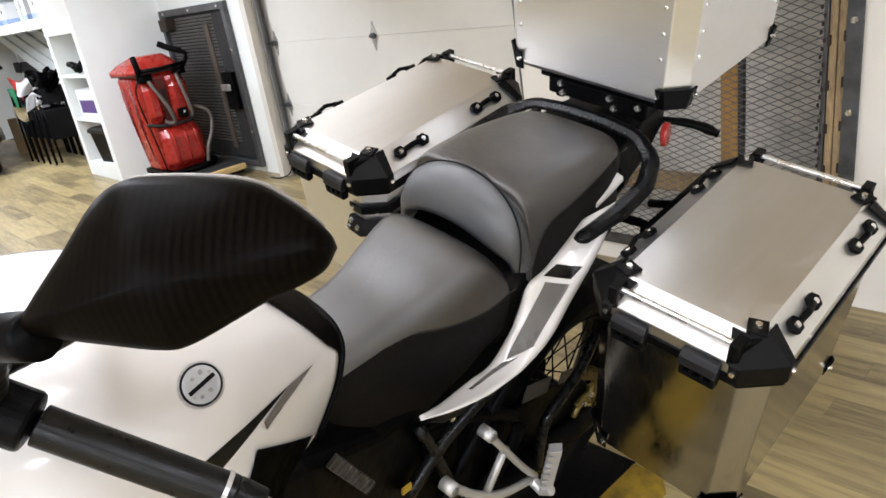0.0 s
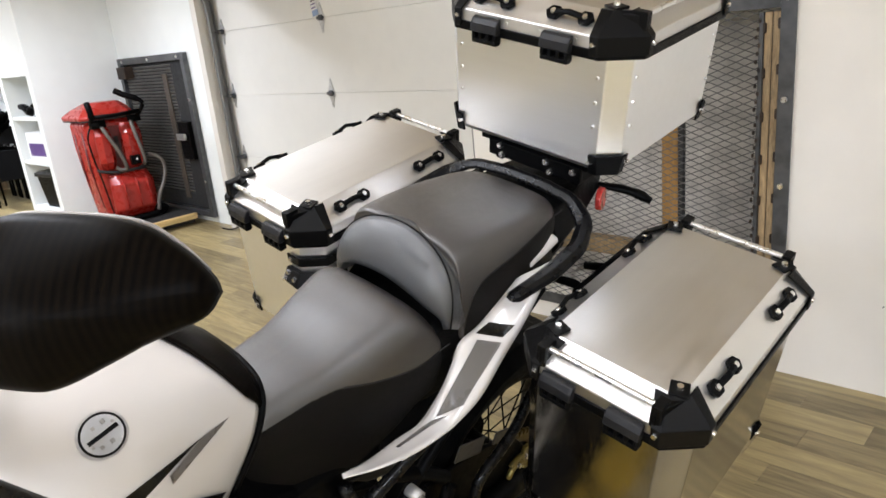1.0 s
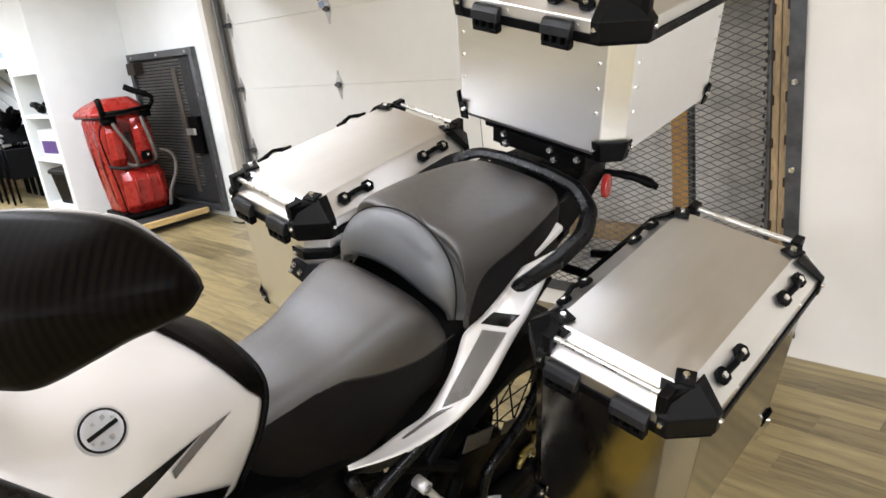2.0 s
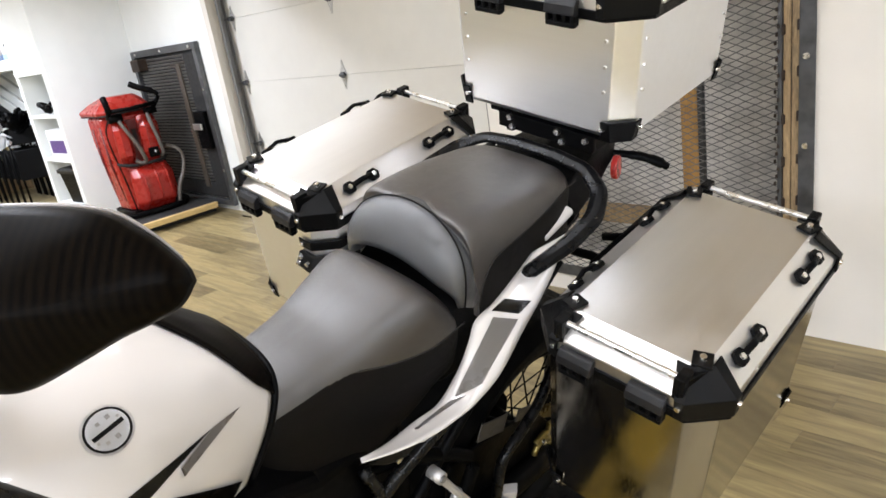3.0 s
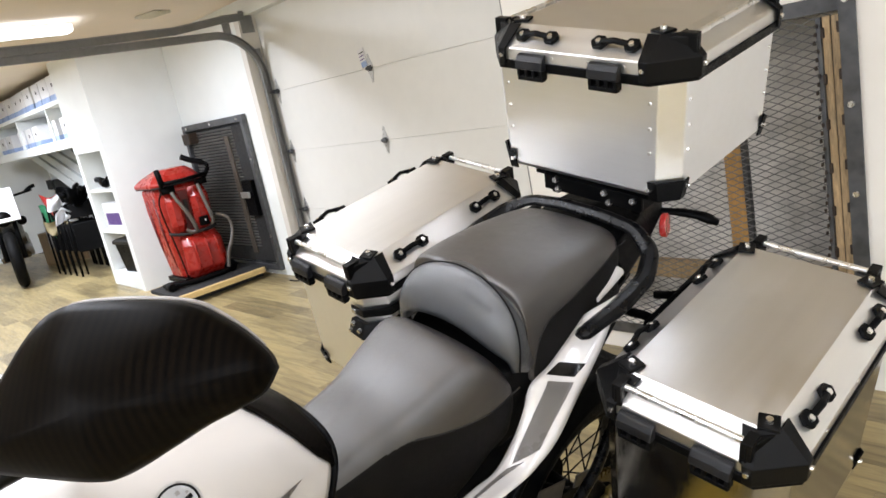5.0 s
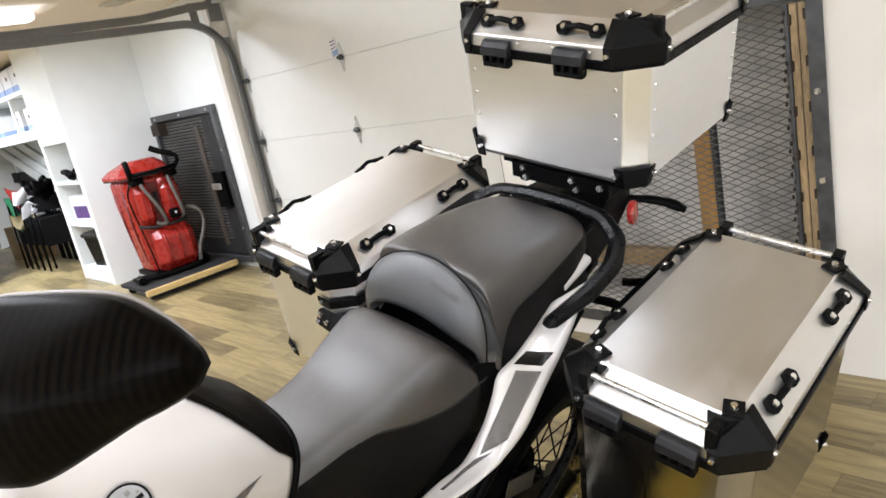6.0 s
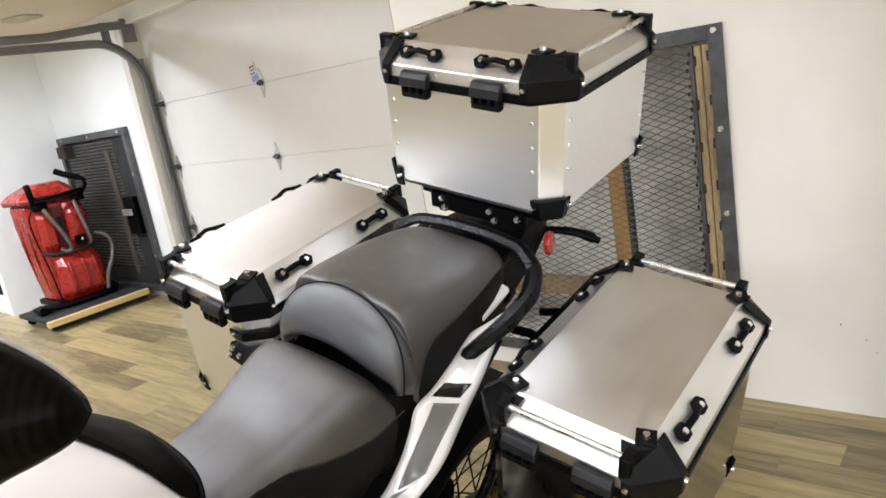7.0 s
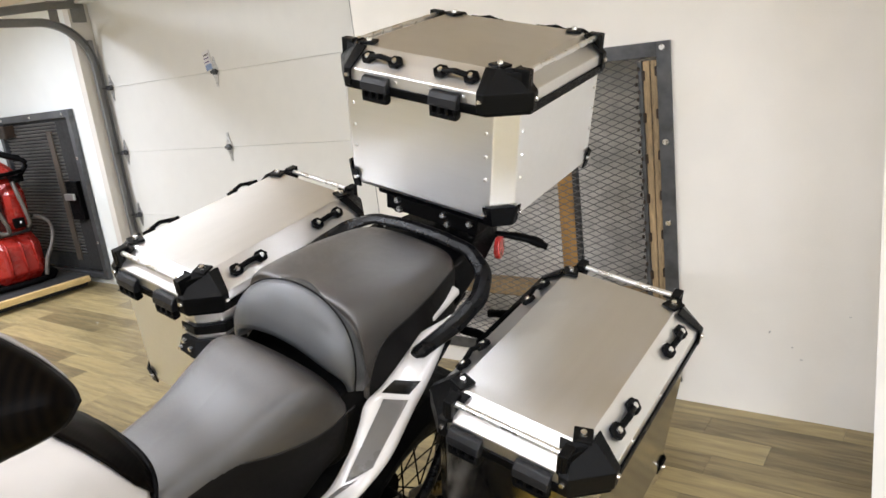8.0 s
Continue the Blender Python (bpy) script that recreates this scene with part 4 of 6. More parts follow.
# frame tubes, plates and chain adjuster in front of the wheel
for nm, run, r in (("frame_tube", [(0.130, -0.04, -0.365), (0.137, -0.099, -0.412), (0.137, -0.158, -0.444), (0.137, -0.215, -0.468), (0.137, -0.236, -0.515), (0.135, -0.25, -0.62)], 0.0115), ("frame_tube", [(0.122, -0.30, -0.215), (0.122, -0.35, -0.246), (0.122, -0.424, -0.262), (0.122, -0.496, -0.282), (0.122, -0.58, -0.33)], 0.0125), ("frame_tube", [(0.118, -0.53, -0.20), (0.122, -0.50, -0.33), (0.12, -0.47, -0.48)], 0.011)):
    bm = bmesh.new()
    sweep(bm, spline(run, 5), r, 12)
    part(nm, bm, M_TUBEBLK, bike, "black frame tube", smooth=True)
# plate added to darken the view through to the wheel
bm = bmesh.new()
slab(bm, [(-0.34, -0.40), (-0.25, -0.415), (-0.16, -0.445), (-0.06, -0.50), (0.0, -0.60), (-0.05, -0.66), (-0.20, -0.60), (-0.36, -0.53)], 0.010, Matrix(((0, 0, 1, 0.098), (1, 0, 0, 0), (0, 1, 0, 0), (0, 0, 0, 1))))
cg = part("chain_guard", bm, M_BLACKMET, bike, "black plate added to darken the gap before the wheel", bevel=0.003)
for y, z, ln, tall in ((-0.223, -0.391, 0.088, 0.040), (-0.125, -0.437, 0.048, 0.030)):
    bm = bmesh.new()
    bx(bm, (0.116, y, z), (0.004, ln, tall), Matrix.Rotation(radians(-26), 3, "X"))
    part("guard_plate", bm, M_WORN, cg, "worn grey plate", bevel=0.003)
bm = bmesh.new()
for a0, a1, R in ((radians(-60), radians(200), 0.030), (radians(10), radians(120), 0.046)):
    arc = [(0.118, -0.062 + R * math.cos(a0 + (a1 - a0) * k / 14), -0.612 + R * math.sin(a0 + (a1 - a0) * k / 14)) for k in range(15)]
    sweep(bm, arc, 0.0075, 8)
bx(bm, (0.118, -0.035, -0.575), (0.010, 0.020, 0.050), Matrix.Rotation(radians(-20), 3, "X"))
adj = part("chain_adjuster", bm, M_ADJUST, bike, "gold chain adjuster", bevel=0.0015)
for y, z in ((-0.062, -0.582), (-0.035, -0.575), (-0.085, -0.64)):
    bolt(adj, (0.124, y, z), (1, 0, 0), 0.007)
bm = bmesh.new()
sweep(bm, [(0.158, -0.430 + 0.015 * math.cos(radians(18 * k)), -0.176 + 0.012 * math.sin(radians(18 * k))) for k in range(21)], 0.0042, 8, 1.0, (1, 0, 0))
hook = part("strap_loop", bm, M_WHITE, bike, "white strap loop under the fairing", smooth=True)
# dark disc stands in for the hole through the loop
bm = bmesh.new()
rod(bm, (0.150, -0.430, -0.176), (0.157, -0.430, -0.176), 0.013, 18)
part("loop_hole", bm, M_LOOP, hook, "dark red-brown disc drawn as the loop's hole")
bm = bmesh.new()
slab(bm, [(-0.545, -0.145), (-0.47, -0.168), (-0.43, -0.190), (-0.47, -0.200), (-0.51, -0.180)], 0.014, Matrix(((0, 0, 1, 0.140), (1, 0, 0, 0), (0, 1, 0, 0), (0, 0, 0, 1))))
part("fairing_tab", bm, M_BRACKET, bike, "dark plastic tab under the fairing", bevel=0.003)
bm = bmesh.new()
for k in range(9):
    f0 = k / 8
    bx(bm, (0.156, COVER0[0] + (COVER1[0] - COVER0[0]) * f0, COVER0[1] + (COVER1[1] - COVER0[1]) * f0), (0.006, 0.0072, 0.020), Matrix.Rotation(math.atan2(COVER1[1] - COVER0[1], COVER1[0] - COVER0[0]), 3, "X"))
bx(bm, (0.154, (COVER0[0] + COVER1[0]) / 2, (COVER0[1] + COVER1[1]) / 2), (0.004, 0.122, 0.022), Matrix.Rotation(math.atan2(COVER1[1] - COVER0[1], COVER1[0] - COVER0[0]), 3, "X"))
part("ribbed_plate", bm, M_WORN, bike, "small grey ribbed plate on the engine cover", bevel=0.001)
for y, z in ((-0.475, -0.215), (-0.56, -0.36), (-0.545, -0.42)):
    bolt(bike, (0.135, y, z), (1, 0, 0), 0.007)
bm = bmesh.new()
bx(bm, (0.126, -0.582, -0.303), (0.004, 0.020, 0.014), Matrix.Rotation(radians(-8), 3, "X"))
part("tag", bm, M_YELLOW, bike, "small yellow tag")
# passenger peg bracket
bm = bmesh.new()
sweep(bm, spline([(0.165, -0.428, -0.276), (0.168, -0.39, -0.36), (0.170, -0.335, -0.48), (0.170, -0.30, -0.545)], 3), 0.0074, 10)
sweep(bm, spline([(0.165, -0.527, -0.318), (0.170, -0.47, -0.41), (0.170, -0.40, -0.49), (0.170, -0.31, -0.545)], 3), 0.0084, 10)
sweep(bm, [(0.165, -0.378, -0.37), (0.168, -0.44, -0.44)], 0.0078, 10)
rod(bm, (0.155, -0.428, -0.276), (0.182, -0.428, -0.276), 0.0115, 20)
rod(bm, (0.155, -0.527, -0.318), (0.182, -0.527, -0.318), 0.0128, 20)
peg = part("peg_bracket", bm, M_SILVER, bike, "cast silver footpeg bracket", smooth=True)
for y, z in ((-0.428, -0.276), (-0.527, -0.318)):
    bolt(peg, (0.182, y, z), (1, 0, 0), 0.008, 0.004, "bolt", M_TRACK)
bm = bmesh.new()
pegs = [Vector((0.235, -0.30, -0.405)), Vector((0.215, -0.305, -0.555))]
comb = [(0.0, 0.0)]
for k in range(7):
    comb += [(0.012, 0.004 + 0.021 * k), (0.024, 0.008 + 0.021 * k), (0.024, 0.015 + 0.021 * k), (0.012, 0.020 + 0.021 * k)]
comb += [(0.0, 0.150)]
pz = (pegs[0] - pegs[1]).normalized()
px = Vector((-0.8, -0.6, 0)).cross(pz).cross(pz).normalized() * -1
pn = px.cross(pz)
slab(bm, comb, 0.020, Matrix(((px.x, pz.x, pn.x, pegs[1].x), (px.y, pz.y, pn.y, pegs[1].y), (px.z, pz.z, pn.z, pegs[1].z), (0, 0, 0, 1))))
sweep(bm, [(0.172, -0.31, -0.55), (0.195, -0.31, -0.56), tuple(pegs[1] + Vector((0, 0, 0.01)))], 0.012, 10)
part("footpeg", bm, M_SILVER, bike, "serrated silver footpeg", bevel=0.001)
# side stand down to the floor
bm = bmesh.new()
sweep(bm, [(0.10, -0.62, -0.56), (0.20, -0.60, -0.76), (0.27, -0.58, -0.824)], 0.014, 10)
bx(bm, (0.275, -0.58, -0.826), (0.09, 0.06, 0.012), Matrix.Rotation(radians(14.6), 3, "Y"))
part("side_stand", bm, M_BLACKMET, bike, "black side stand", smooth=False)
# front end, only glimpsed: fork, wheel, bars, screen cowl
fw = new("front_wheel")
fw.parent = bike
fw.matrix_basis = pose(0, -1.52, -0.425, 0, 90, 12)
bm = bmesh.new()
torus(bm, 0.272, 0.050, flat=1.2)
part("tyre", bm, M_RUBBER, fw, "black rubber tyre", smooth=True)
bm = bmesh.new()
torus(bm, 0.228, 0.014, flat=2.6)
part("rim", bm, M_BLACKMET, fw, smooth=True)
bm = bmesh.new()
for s in (1, -1):
    rod(bm, (s * 0.095, -1.52, -0.425), (s * 0.095, -1.12, 0.36), 0.026, 16)
part("fork", bm, M_BLACKMET, bike, "black front fork", smooth=True)
bm = bmesh.new()
ringed(bm, [[Vector((sx * w, y, z)) for sx, z in ((1, z0), (1.05, (z0 + z1) / 2), (0.75, z1), (-0.75, z1), (-1.05, (z0 + z1) / 2), (-1, z0))] for y, w, z0, z1 in ((-1.10, 0.20, 0.02, 0.27), (-1.25, 0.19, 0.0, 0.30), (-1.42, 0.13, -0.02, 0.22), (-1.52, 0.05, 0.0, 0.10))])
part("front_cowl", bm, M_WHITE, bike, "white front cowl", bevel=0.01)
# left grip, turned in with the bars on full lock
G0, G1 = Vector((0.203, -0.951, 0.302)), Vector((0.309, -0.866, 0.211))
ax = (G1 - G0).normalized()
bars = new("handlebar")
bars.parent = bike
bm = bmesh.new()
sweep(bm, spline([(-0.36, -1.28, 0.36), (-0.10, -1.16, 0.40), (0.05, -1.07, 0.40), tuple(G0 - ax * 0.06), tuple(G0)], 5), 0.011, 10)
part("bar", bm, M_BLACKMET, bars, smooth=True)
bm = bmesh.new()
rod(bm, G0, G1 - ax * 0.006, 0.0165, 48)
part("grip", bm, M_GRIP, bars, "black rubber grip", bevel=0.001)
bm = bmesh.new()
rod(bm, G1 - ax * 0.016, G1 - ax * 0.012, 0.0178, 20)
part("grip_ring", bm, M_SILVER, bars, "grey ring on the grip")
bm = bmesh.new()
rod(bm, G1 - ax * 0.006, G1 + ax * 0.020, 0.0165, 48, 0.014)
part("bar_end", bm, M_GRIP, bars, "black bar end weight", bevel=0.002)
bm = bmesh.new()
rod(bm, G1 + ax * 0.020, G1 + ax * 0.026, 0.008, 14)
part("end_screw", bm, M_BOLT, bars, "bright bar end screw", bevel=0.001)
bm = bmesh.new()
rod(bm, G0 - ax * 0.050, G0 - ax * 0.004, 0.024, 32)
rod(bm, G0 - ax * 0.030, G0 - ax * 0.030 + Vector((0.012, -0.004, 0.034)), 0.012, 20, 0.008)
rod(bm, G0 - ax * 0.085, G0 - ax * 0.050, 0.019, 32)
part("switch_box", bm, M_BLACK, bars, "black switch box", bevel=0.004)
# cables past the bars
for nm, dz, rr in (("wiring_sleeve", 0.0, 0.0095), ("clutch_cable", 0.024, 0.006)):
    bm = bmesh.new()
    sweep(bm, spline([(0.13, -1.06, 0.34 + dz), (0.16, -0.99, 0.341 + dz), (0.16, -0.945, 0.336 + dz), (0.16, -0.905, 0.332 + dz), (0.14, -0.875, 0.318 + dz * 0.6), (0.10, -0.862, 0.283)], 6), rr, 12)
    part(nm, bm, M_GRIP, bars, smooth=True)
# mirror
MU, MV, MN = Vector((0.721, 0.689, -0.079)), Vector((-0.385, 0.493, 0.780)), Vector((0.576, -0.532, 0.621))
MC = Vector((0.374, -0.860, 0.489))
mirror = new("mirror")
mirror.parent = bike
bm = bmesh.new()
outline = [(0.082, 0.010), (0.078, 0.018), (0.066, 0.029), (0.055, 0.0365), (0.041, 0.044), (0.022, 0.0475), (-0.005, 0.0485), (-0.030, 0.0465), (-0.046, 0.034), (-0.062, 0.008), (-0.080, -0.020), (-0.086, -0.033), (-0.065, -0.038), (-0.035, -0.042), (-0.008, -0.0445), (0.005, -0.0415), (0.028, -0.0285), (0.045, -0.0185), (0.060, -0.0115), (0.075, -0.0025)]
ring = [tuple(p) for p in spline([(*p,) for p in outline + outline[:1]], 4)[:-1]]
rings = []
for sc, dn in ((1.0, -0.012), (1.0, -0.003), (0.97, 0.004), (0.88, 0.0105), (0.66, 0.0195), (0.42, 0.0265), (0.22, 0.0300), (0.08, 0.0312)):
    rings.append([bm.verts.new(MC + MU * (x * sc) + MV * (y * sc - 0.006 * (1 - sc)) + MN * dn) for x, y in ring])
skin(bm, rings)
part("housing", bm, M_CARBON, mirror, "black carbon-look mirror housing", smooth=True)
bm = bmesh.new()
skin(bm, [[bm.verts.new(MC + MU * (x * sc) + MV * (y * sc) - MN * dn) for x, y in ring] for sc, dn in ((0.95, 0.0125), (0.95, 0.0145))])
part("glass", bm, M_ROD, mirror, "mirror glass")
# thin pale strip stands in for the reflection along the housing's top edge
bm = bmesh.new()
rim = [MC + MU * x + MV * (y + 0.001) - MN * 0.010 for x, y in ring if y > 0.02]
sweep(bm, rim, [0.0004 + 0.0012 * math.sin(math.pi * (i + 0.5) / len(rim)) for i in range(len(rim))], 8)
part("rim", bm, M_GREY, mirror, "grey strip painted as the glint on the mirror's top edge", smooth=True)
bm = bmesh.new()
sweep(bm, spline([tuple(MC - MU * 0.074 - MV * 0.036), tuple(MC - MU * 0.12 - MV * 0.045 - MN * 0.03), tuple(G0 - ax * 0.03 + Vector((0, 0, 0.02)))], 5), 0.014, 14)
part("stalk", bm, M_BLACKMET, mirror, "black mirror stalk", smooth=True)

# ---- the garage door ----
gdoor = thing("garage_door", Matrix.Identity(4), "white sectional steel garage door, closed", "garage door", "", "structure")
edges = [0.0, 0.10, 0.555, 1.012, 1.468, 2.05]
for z0, z1 in zip(edges, edges[1:]):
    bm = bmesh.new()
    bx(bm, (-2.735, DOOR_Y + 0.022, (z0 + z1) / 2), (2.61, 0.040, z1 - z0 - 0.0012))
    part("door_panel", bm, M_DOORP, gdoor, bevel=0.002)


def hinge(x, z, roller):
    bm = bmesh.new()
    slab(bm, [(-0.030, -0.014), (-0.012, -0.055), (-0.007, -0.088), (0.007, -0.088), (0.012, -0.055), (0.030, -0.014), (0.030, 0.014), (0.012, 0.055), (0.007, 0.088), (-0.007, 0.088), (-0.012, 0.055), (-0.030, 0.014)], 0.003, Matrix(((1, 0, 0, x), (0, 0, -1, DOOR_Y), (0, 1, 0, z), (0, 0, 0, 1))))
    plate = bm
    bm = bmesh.new()
    rod(bm, (x - 0.028, DOOR_Y - 0.012, z), (x + 0.028, DOOR_Y - 0.012, z), 0.010, 10)
    bx(bm, (x, DOOR_Y - 0.008, z), (0.030, 0.016, 0.034))
    if roller:
        rod(bm, (x - 0.10, DOOR_Y - 0.030, z), (x + 0.02, DOOR_Y - 0.030, z), 0.006, 8)
        rod(bm, (x - 0.105, DOOR_Y - 0.030, z), (x - 0.085, DOOR_Y - 0.030, z), 0.022, 14)
        bx(bm, (x, DOOR_Y - 0.02, z), (0.03, 0.03, 0.03))
    h = part("hinge", plate, M_GALV, gdoor, "galvanised hinge")
    part("knuckle", bm, M_DKSTEEL, h, "dark steel knuckle", bevel=0.002)
    for dz in (-0.068, -0.038, 0.038, 0.068):
        bolt(h, (x, DOOR_Y - 0.003, z + dz), (0, -1, 0), 0.005, 0.004)


for z in (0.555, 1.012, 1.468):
    hinge(-2.783, z, False)
    hinge(-3.955, z, True)
    hinge(-1.52, z, False)
bm = bmesh.new()
tilt = Matrix.Rotation(radians(-10), 3, "Y")
bx(bm, (-2.838, DOOR_Y - 0.003, 1.538), (0.066, 0.003, 0.115), tilt)
stk = part("sticker", bm, M_CARD, gdoor, "white sticker with blue and red print")
bm = bmesh.new()
bx(bm, (-2.830, DOOR_Y - 0.006, 1.500), (0.056, 0.003, 0.034), tilt)
part("blue_print", bm, M_BLUE, stk)
for dz in (0.0, 0.022, 0.042):
    bm = bmesh.new()
    bx(bm, (-2.842, DOOR_Y - 0.006, 1.530 + dz), (0.044, 0.003, 0.006), tilt)
    part("print_bar", bm, M_PURPLE if dz < 0.03 else M_DARK, stk)
bm = bmesh.new()
bx(bm, (-1.590, DOOR_Y - 0.03, 1.02), (0.008, 0.03, 2.03))
part("edge_seal", bm, M_TRACK, gdoor, "grey seal along the door's edge")
# tracks
track = thing("door_track", Matrix.Identity(4), "grey steel door track bending under the ceiling", "door track", "", "structure")


def channel(pts, name):
    bm = bmesh.new()
    rings = []
    for i, (y, z) in enumerate(pts):
        a, b = pts[max(i - 1, 0)], pts[min(i + 1, len(pts) - 1)]
        d = Vector((0, b[0] - a[0], b[1] - a[1])).normalized()
        n = Vector((0, -d.z, d.y))
        rings.append([bm.verts.new(Vector((-4.03 + dx, y, z)) + n * dn) for dx, dn in ((0, -0.026), (0.030, -0.026), (0.030, -0.022), (0.004, -0.022), (0.004, 0.022), (0.030, 0.022), (0.030, 0.026), (0, 0.026))])
    skin(bm, rings)
    part(name, bm, M_TRACK, track, bevel=0)


bend = [(1.745 - 0.32 * (1 - math.cos(radians(a))), 1.60 + 0.32 * math.sin(radians(a))) for a in range(0, 91, 9)]
channel([(1.745, 0.0), (1.745, 0.8)] + bend + [(0.4, 1.915), (-3.2, 1.93)], "lower_track")
channel([(1.70, 2.035), (1.52, 2.025), (1.15, 1.982), (0.4, 1.968), (-3.2, 1.983)], "upper_track")
bm = bmesh.new()
bx(bm, (-4.045, 1.72, 2.0), (0.006, 0.10, 0.16))
bx(bm, (-4.045, 1.55, 1.99), (0.006, 0.06, 0.14))
bx(bm, (-4.035, 1.752, 0.9), (0.02, 0.03, 1.8))
part("track_bracket", bm, M_TRACK, track)

# ---- steel mesh guard in the wall ----
guard = thing("mesh_guard", Matrix.Identity(4), "dark steel frame with expanded metal mesh over wood", "mesh panel", "", "structure")
gy = WALL_Y - 0.006
for nm, lo, hi in (("frame_side", (MX1 - 0.005, gy - 0.006, MZ0 - 0.04), (MX1 + 0.045, gy, MZ1 + 0.05)), ("frame_side", (MX0 - 0.045, gy - 0.006, MZ0 - 0.04), (MX0 + 0.005, gy, MZ1 + 0.05)), ("frame_top", (MX0 + 0.005, gy - 0.006, MZ1), (MX1 - 0.005, gy, MZ1 + 0.05)), ("frame_bottom", (MX0 + 0.005, gy - 0.006, MZ0 - 0.04), (MX1 - 0.005, gy, MZ0 + 0.01))):
    bm = bmesh.new()
    bx(bm, [(a + b) / 2 for a, b in zip(lo, hi)], [b - a for a, b in zip(lo, hi)])
    part(nm, bm, M_DKSTEEL, guard, bevel=0.002)
for z in (1.31, 0.99, 0.70, 0.40, 0.12):
    bm = bmesh.new()
    rod(bm, (0.048, gy - 0.006, z), (0.048, gy - 0.014, z), 0.010, 10)
    part("bolt", bm, M_BOLT, guard)
for x0, x1, back, mat in ((-0.028, -0.004, 0.020, M_LATHDK), (-0.001, 0.0245, 0.020, M_LATHDK), (-0.405, -0.338, 0.05, M_LATH)):
    bm = bmesh.new()
    bx(bm, ((x0 + x1) / 2, gy + back, 0.70), (x1 - x0, 0.026, 1.14))
    part("lath", bm, mat, guard, bevel=0.003)
for x0, x1, back in ((-0.044, -0.0295, 0.014), (-0.3375, -0.318, 0.045)):
    bm = bmesh.new()
    bx(bm, ((x0 + x1) / 2, gy + back, 0.70), (x1 - x0, 0.026, 1.14))
    part("angle_iron", bm, M_DKSTEEL, guard, bevel=0.002)
bm = bmesh.new()
bx(bm, (-0.0025, gy + 0.024, 0.70), (0.003, 0.024, 1.14))
part("lath_groove", bm, M_DARK, guard)
# rusty clips pinning the laths to the frame
for k in range(8):
    for x in (-0.026, 0.021):
        bm = bmesh.new()
        bx(bm, (x, gy + 0.004, 0.205 + 0.145 * k + (0.012 if x > 0 else 0)), (0.011, 0.012, 0.034))
        part("clip", bm, M_RUST, guard, "rusty steel clip", bevel=0.004)
bm = bmesh.new()
bx(bm, (-0.50, gy + 0.11, 0.36), (1.0, 0.06, 0.07))
part("rail", bm, M_LATHDK, guard, "brown wooden cross rail", bevel=0.003)
bm = bmesh.new()
DX, DZ = 0.062, 0.0255
nx, nz = int((MX1 - MX0) / DX) + 1, int((MZ1 - MZ0) / DZ) + 1
tw = 0.0036
for i in range(nx):
    for j in range(nz):
        cx, cz = MX0 + (i + 0.5) * DX, MZ0 + (j + 0.5) * DZ
        for sx, sz in ((1, 1), (1, -1), (-1, 1), (-1, -1)):
            p, q = Vector((cx + sx * DX / 2, gy + 0.010, cz)), Vector((cx, gy + 0.014, cz + sz * DZ / 2))
            if q.x > MX1 or p.x > MX1 or q.z > MZ1:
                continue
            n = Vector((0, 1, 0)).cross(q - p).normalized() * tw / 2
            vs = [bm.verts.new(p + n), bm.verts.new(q + n), bm.verts.new(q - n), bm.verts.new(p - n)]
            bm.faces.new(vs)
me_faces = bm.faces[:]
bmesh.ops.solidify(bm, geom=me_faces, thickness=0.002)
mesh_ob = part("mesh", bm, M_MESH, guard, "expanded metal diamond mesh")
mesh_ob["kind"] = "stuff"
# welds along the lath
bm = bmesh.new()
for k in range(42):
    bx(bm, (-0.046 + 0.005 * (k % 3 - 1), gy + 0.001, 0.17 + 0.0262 * k), (0.008, 0.010, 0.014))
part("weld", bm, M_RUST, guard, "brown weld beads along the mesh", bevel=0.003)

# ---- steel hatch ----
hatch = thing("steel_hatch", Matrix.Identity(4), "dark steel hatch door with louvred mesh in the white wall", "hatch", "", "structure")
HX0, HX1, HZ0, HZ1, hy = -5.60, -4.395, 0.05, 1.36, LEFT_Y - 0.004
for lo, hi in (((HX0, HZ0), (HX0 + 0.05, HZ1)), ((HX1 - 0.055, HZ0), (HX1, HZ1)), ((HX0 + 0.05, HZ1 - 0.055), (HX1 - 0.055, HZ1)), ((HX0 + 0.05, HZ0), (HX1 - 0.055, HZ0 + 0.05))):
    bm = bmesh.new()
    bx(bm, ((lo[0] + hi[0]) / 2, hy - 0.02, (lo[1] + hi[1]) / 2), (hi[0] - lo[0], 0.04, hi[1] - lo[1]))
    part("hatch_frame", bm, M_HATCH, hatch, bevel=0.004)
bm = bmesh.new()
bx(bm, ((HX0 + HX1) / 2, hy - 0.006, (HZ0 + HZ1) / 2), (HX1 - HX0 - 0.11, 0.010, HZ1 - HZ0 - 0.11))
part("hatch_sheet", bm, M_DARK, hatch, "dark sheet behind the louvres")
for k in range(40):
    bm = bmesh.new()
    bx(bm, (-5.075, hy - 0.020, HZ0 + 0.20 + k * 0.0262), (0.86, 0.006, 0.021), Matrix.Rotation(radians(38), 3, "X"))
    part("louvre", bm, M_LOUVRE, hatch)
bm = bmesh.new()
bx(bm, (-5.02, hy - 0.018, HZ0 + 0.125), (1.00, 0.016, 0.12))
part("lower_band", bm, M_DARK, hatch, "dark band across the hatch's foot", bevel=0.003)
bm = bmesh.new()
bx(bm, (-4.775, hy - 0.030, 0.70), (0.075, 0.012, 1.02))
part("lath", bm, M_HLATH, hatch, "brown lath across the louvres", bevel=0.002)
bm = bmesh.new()
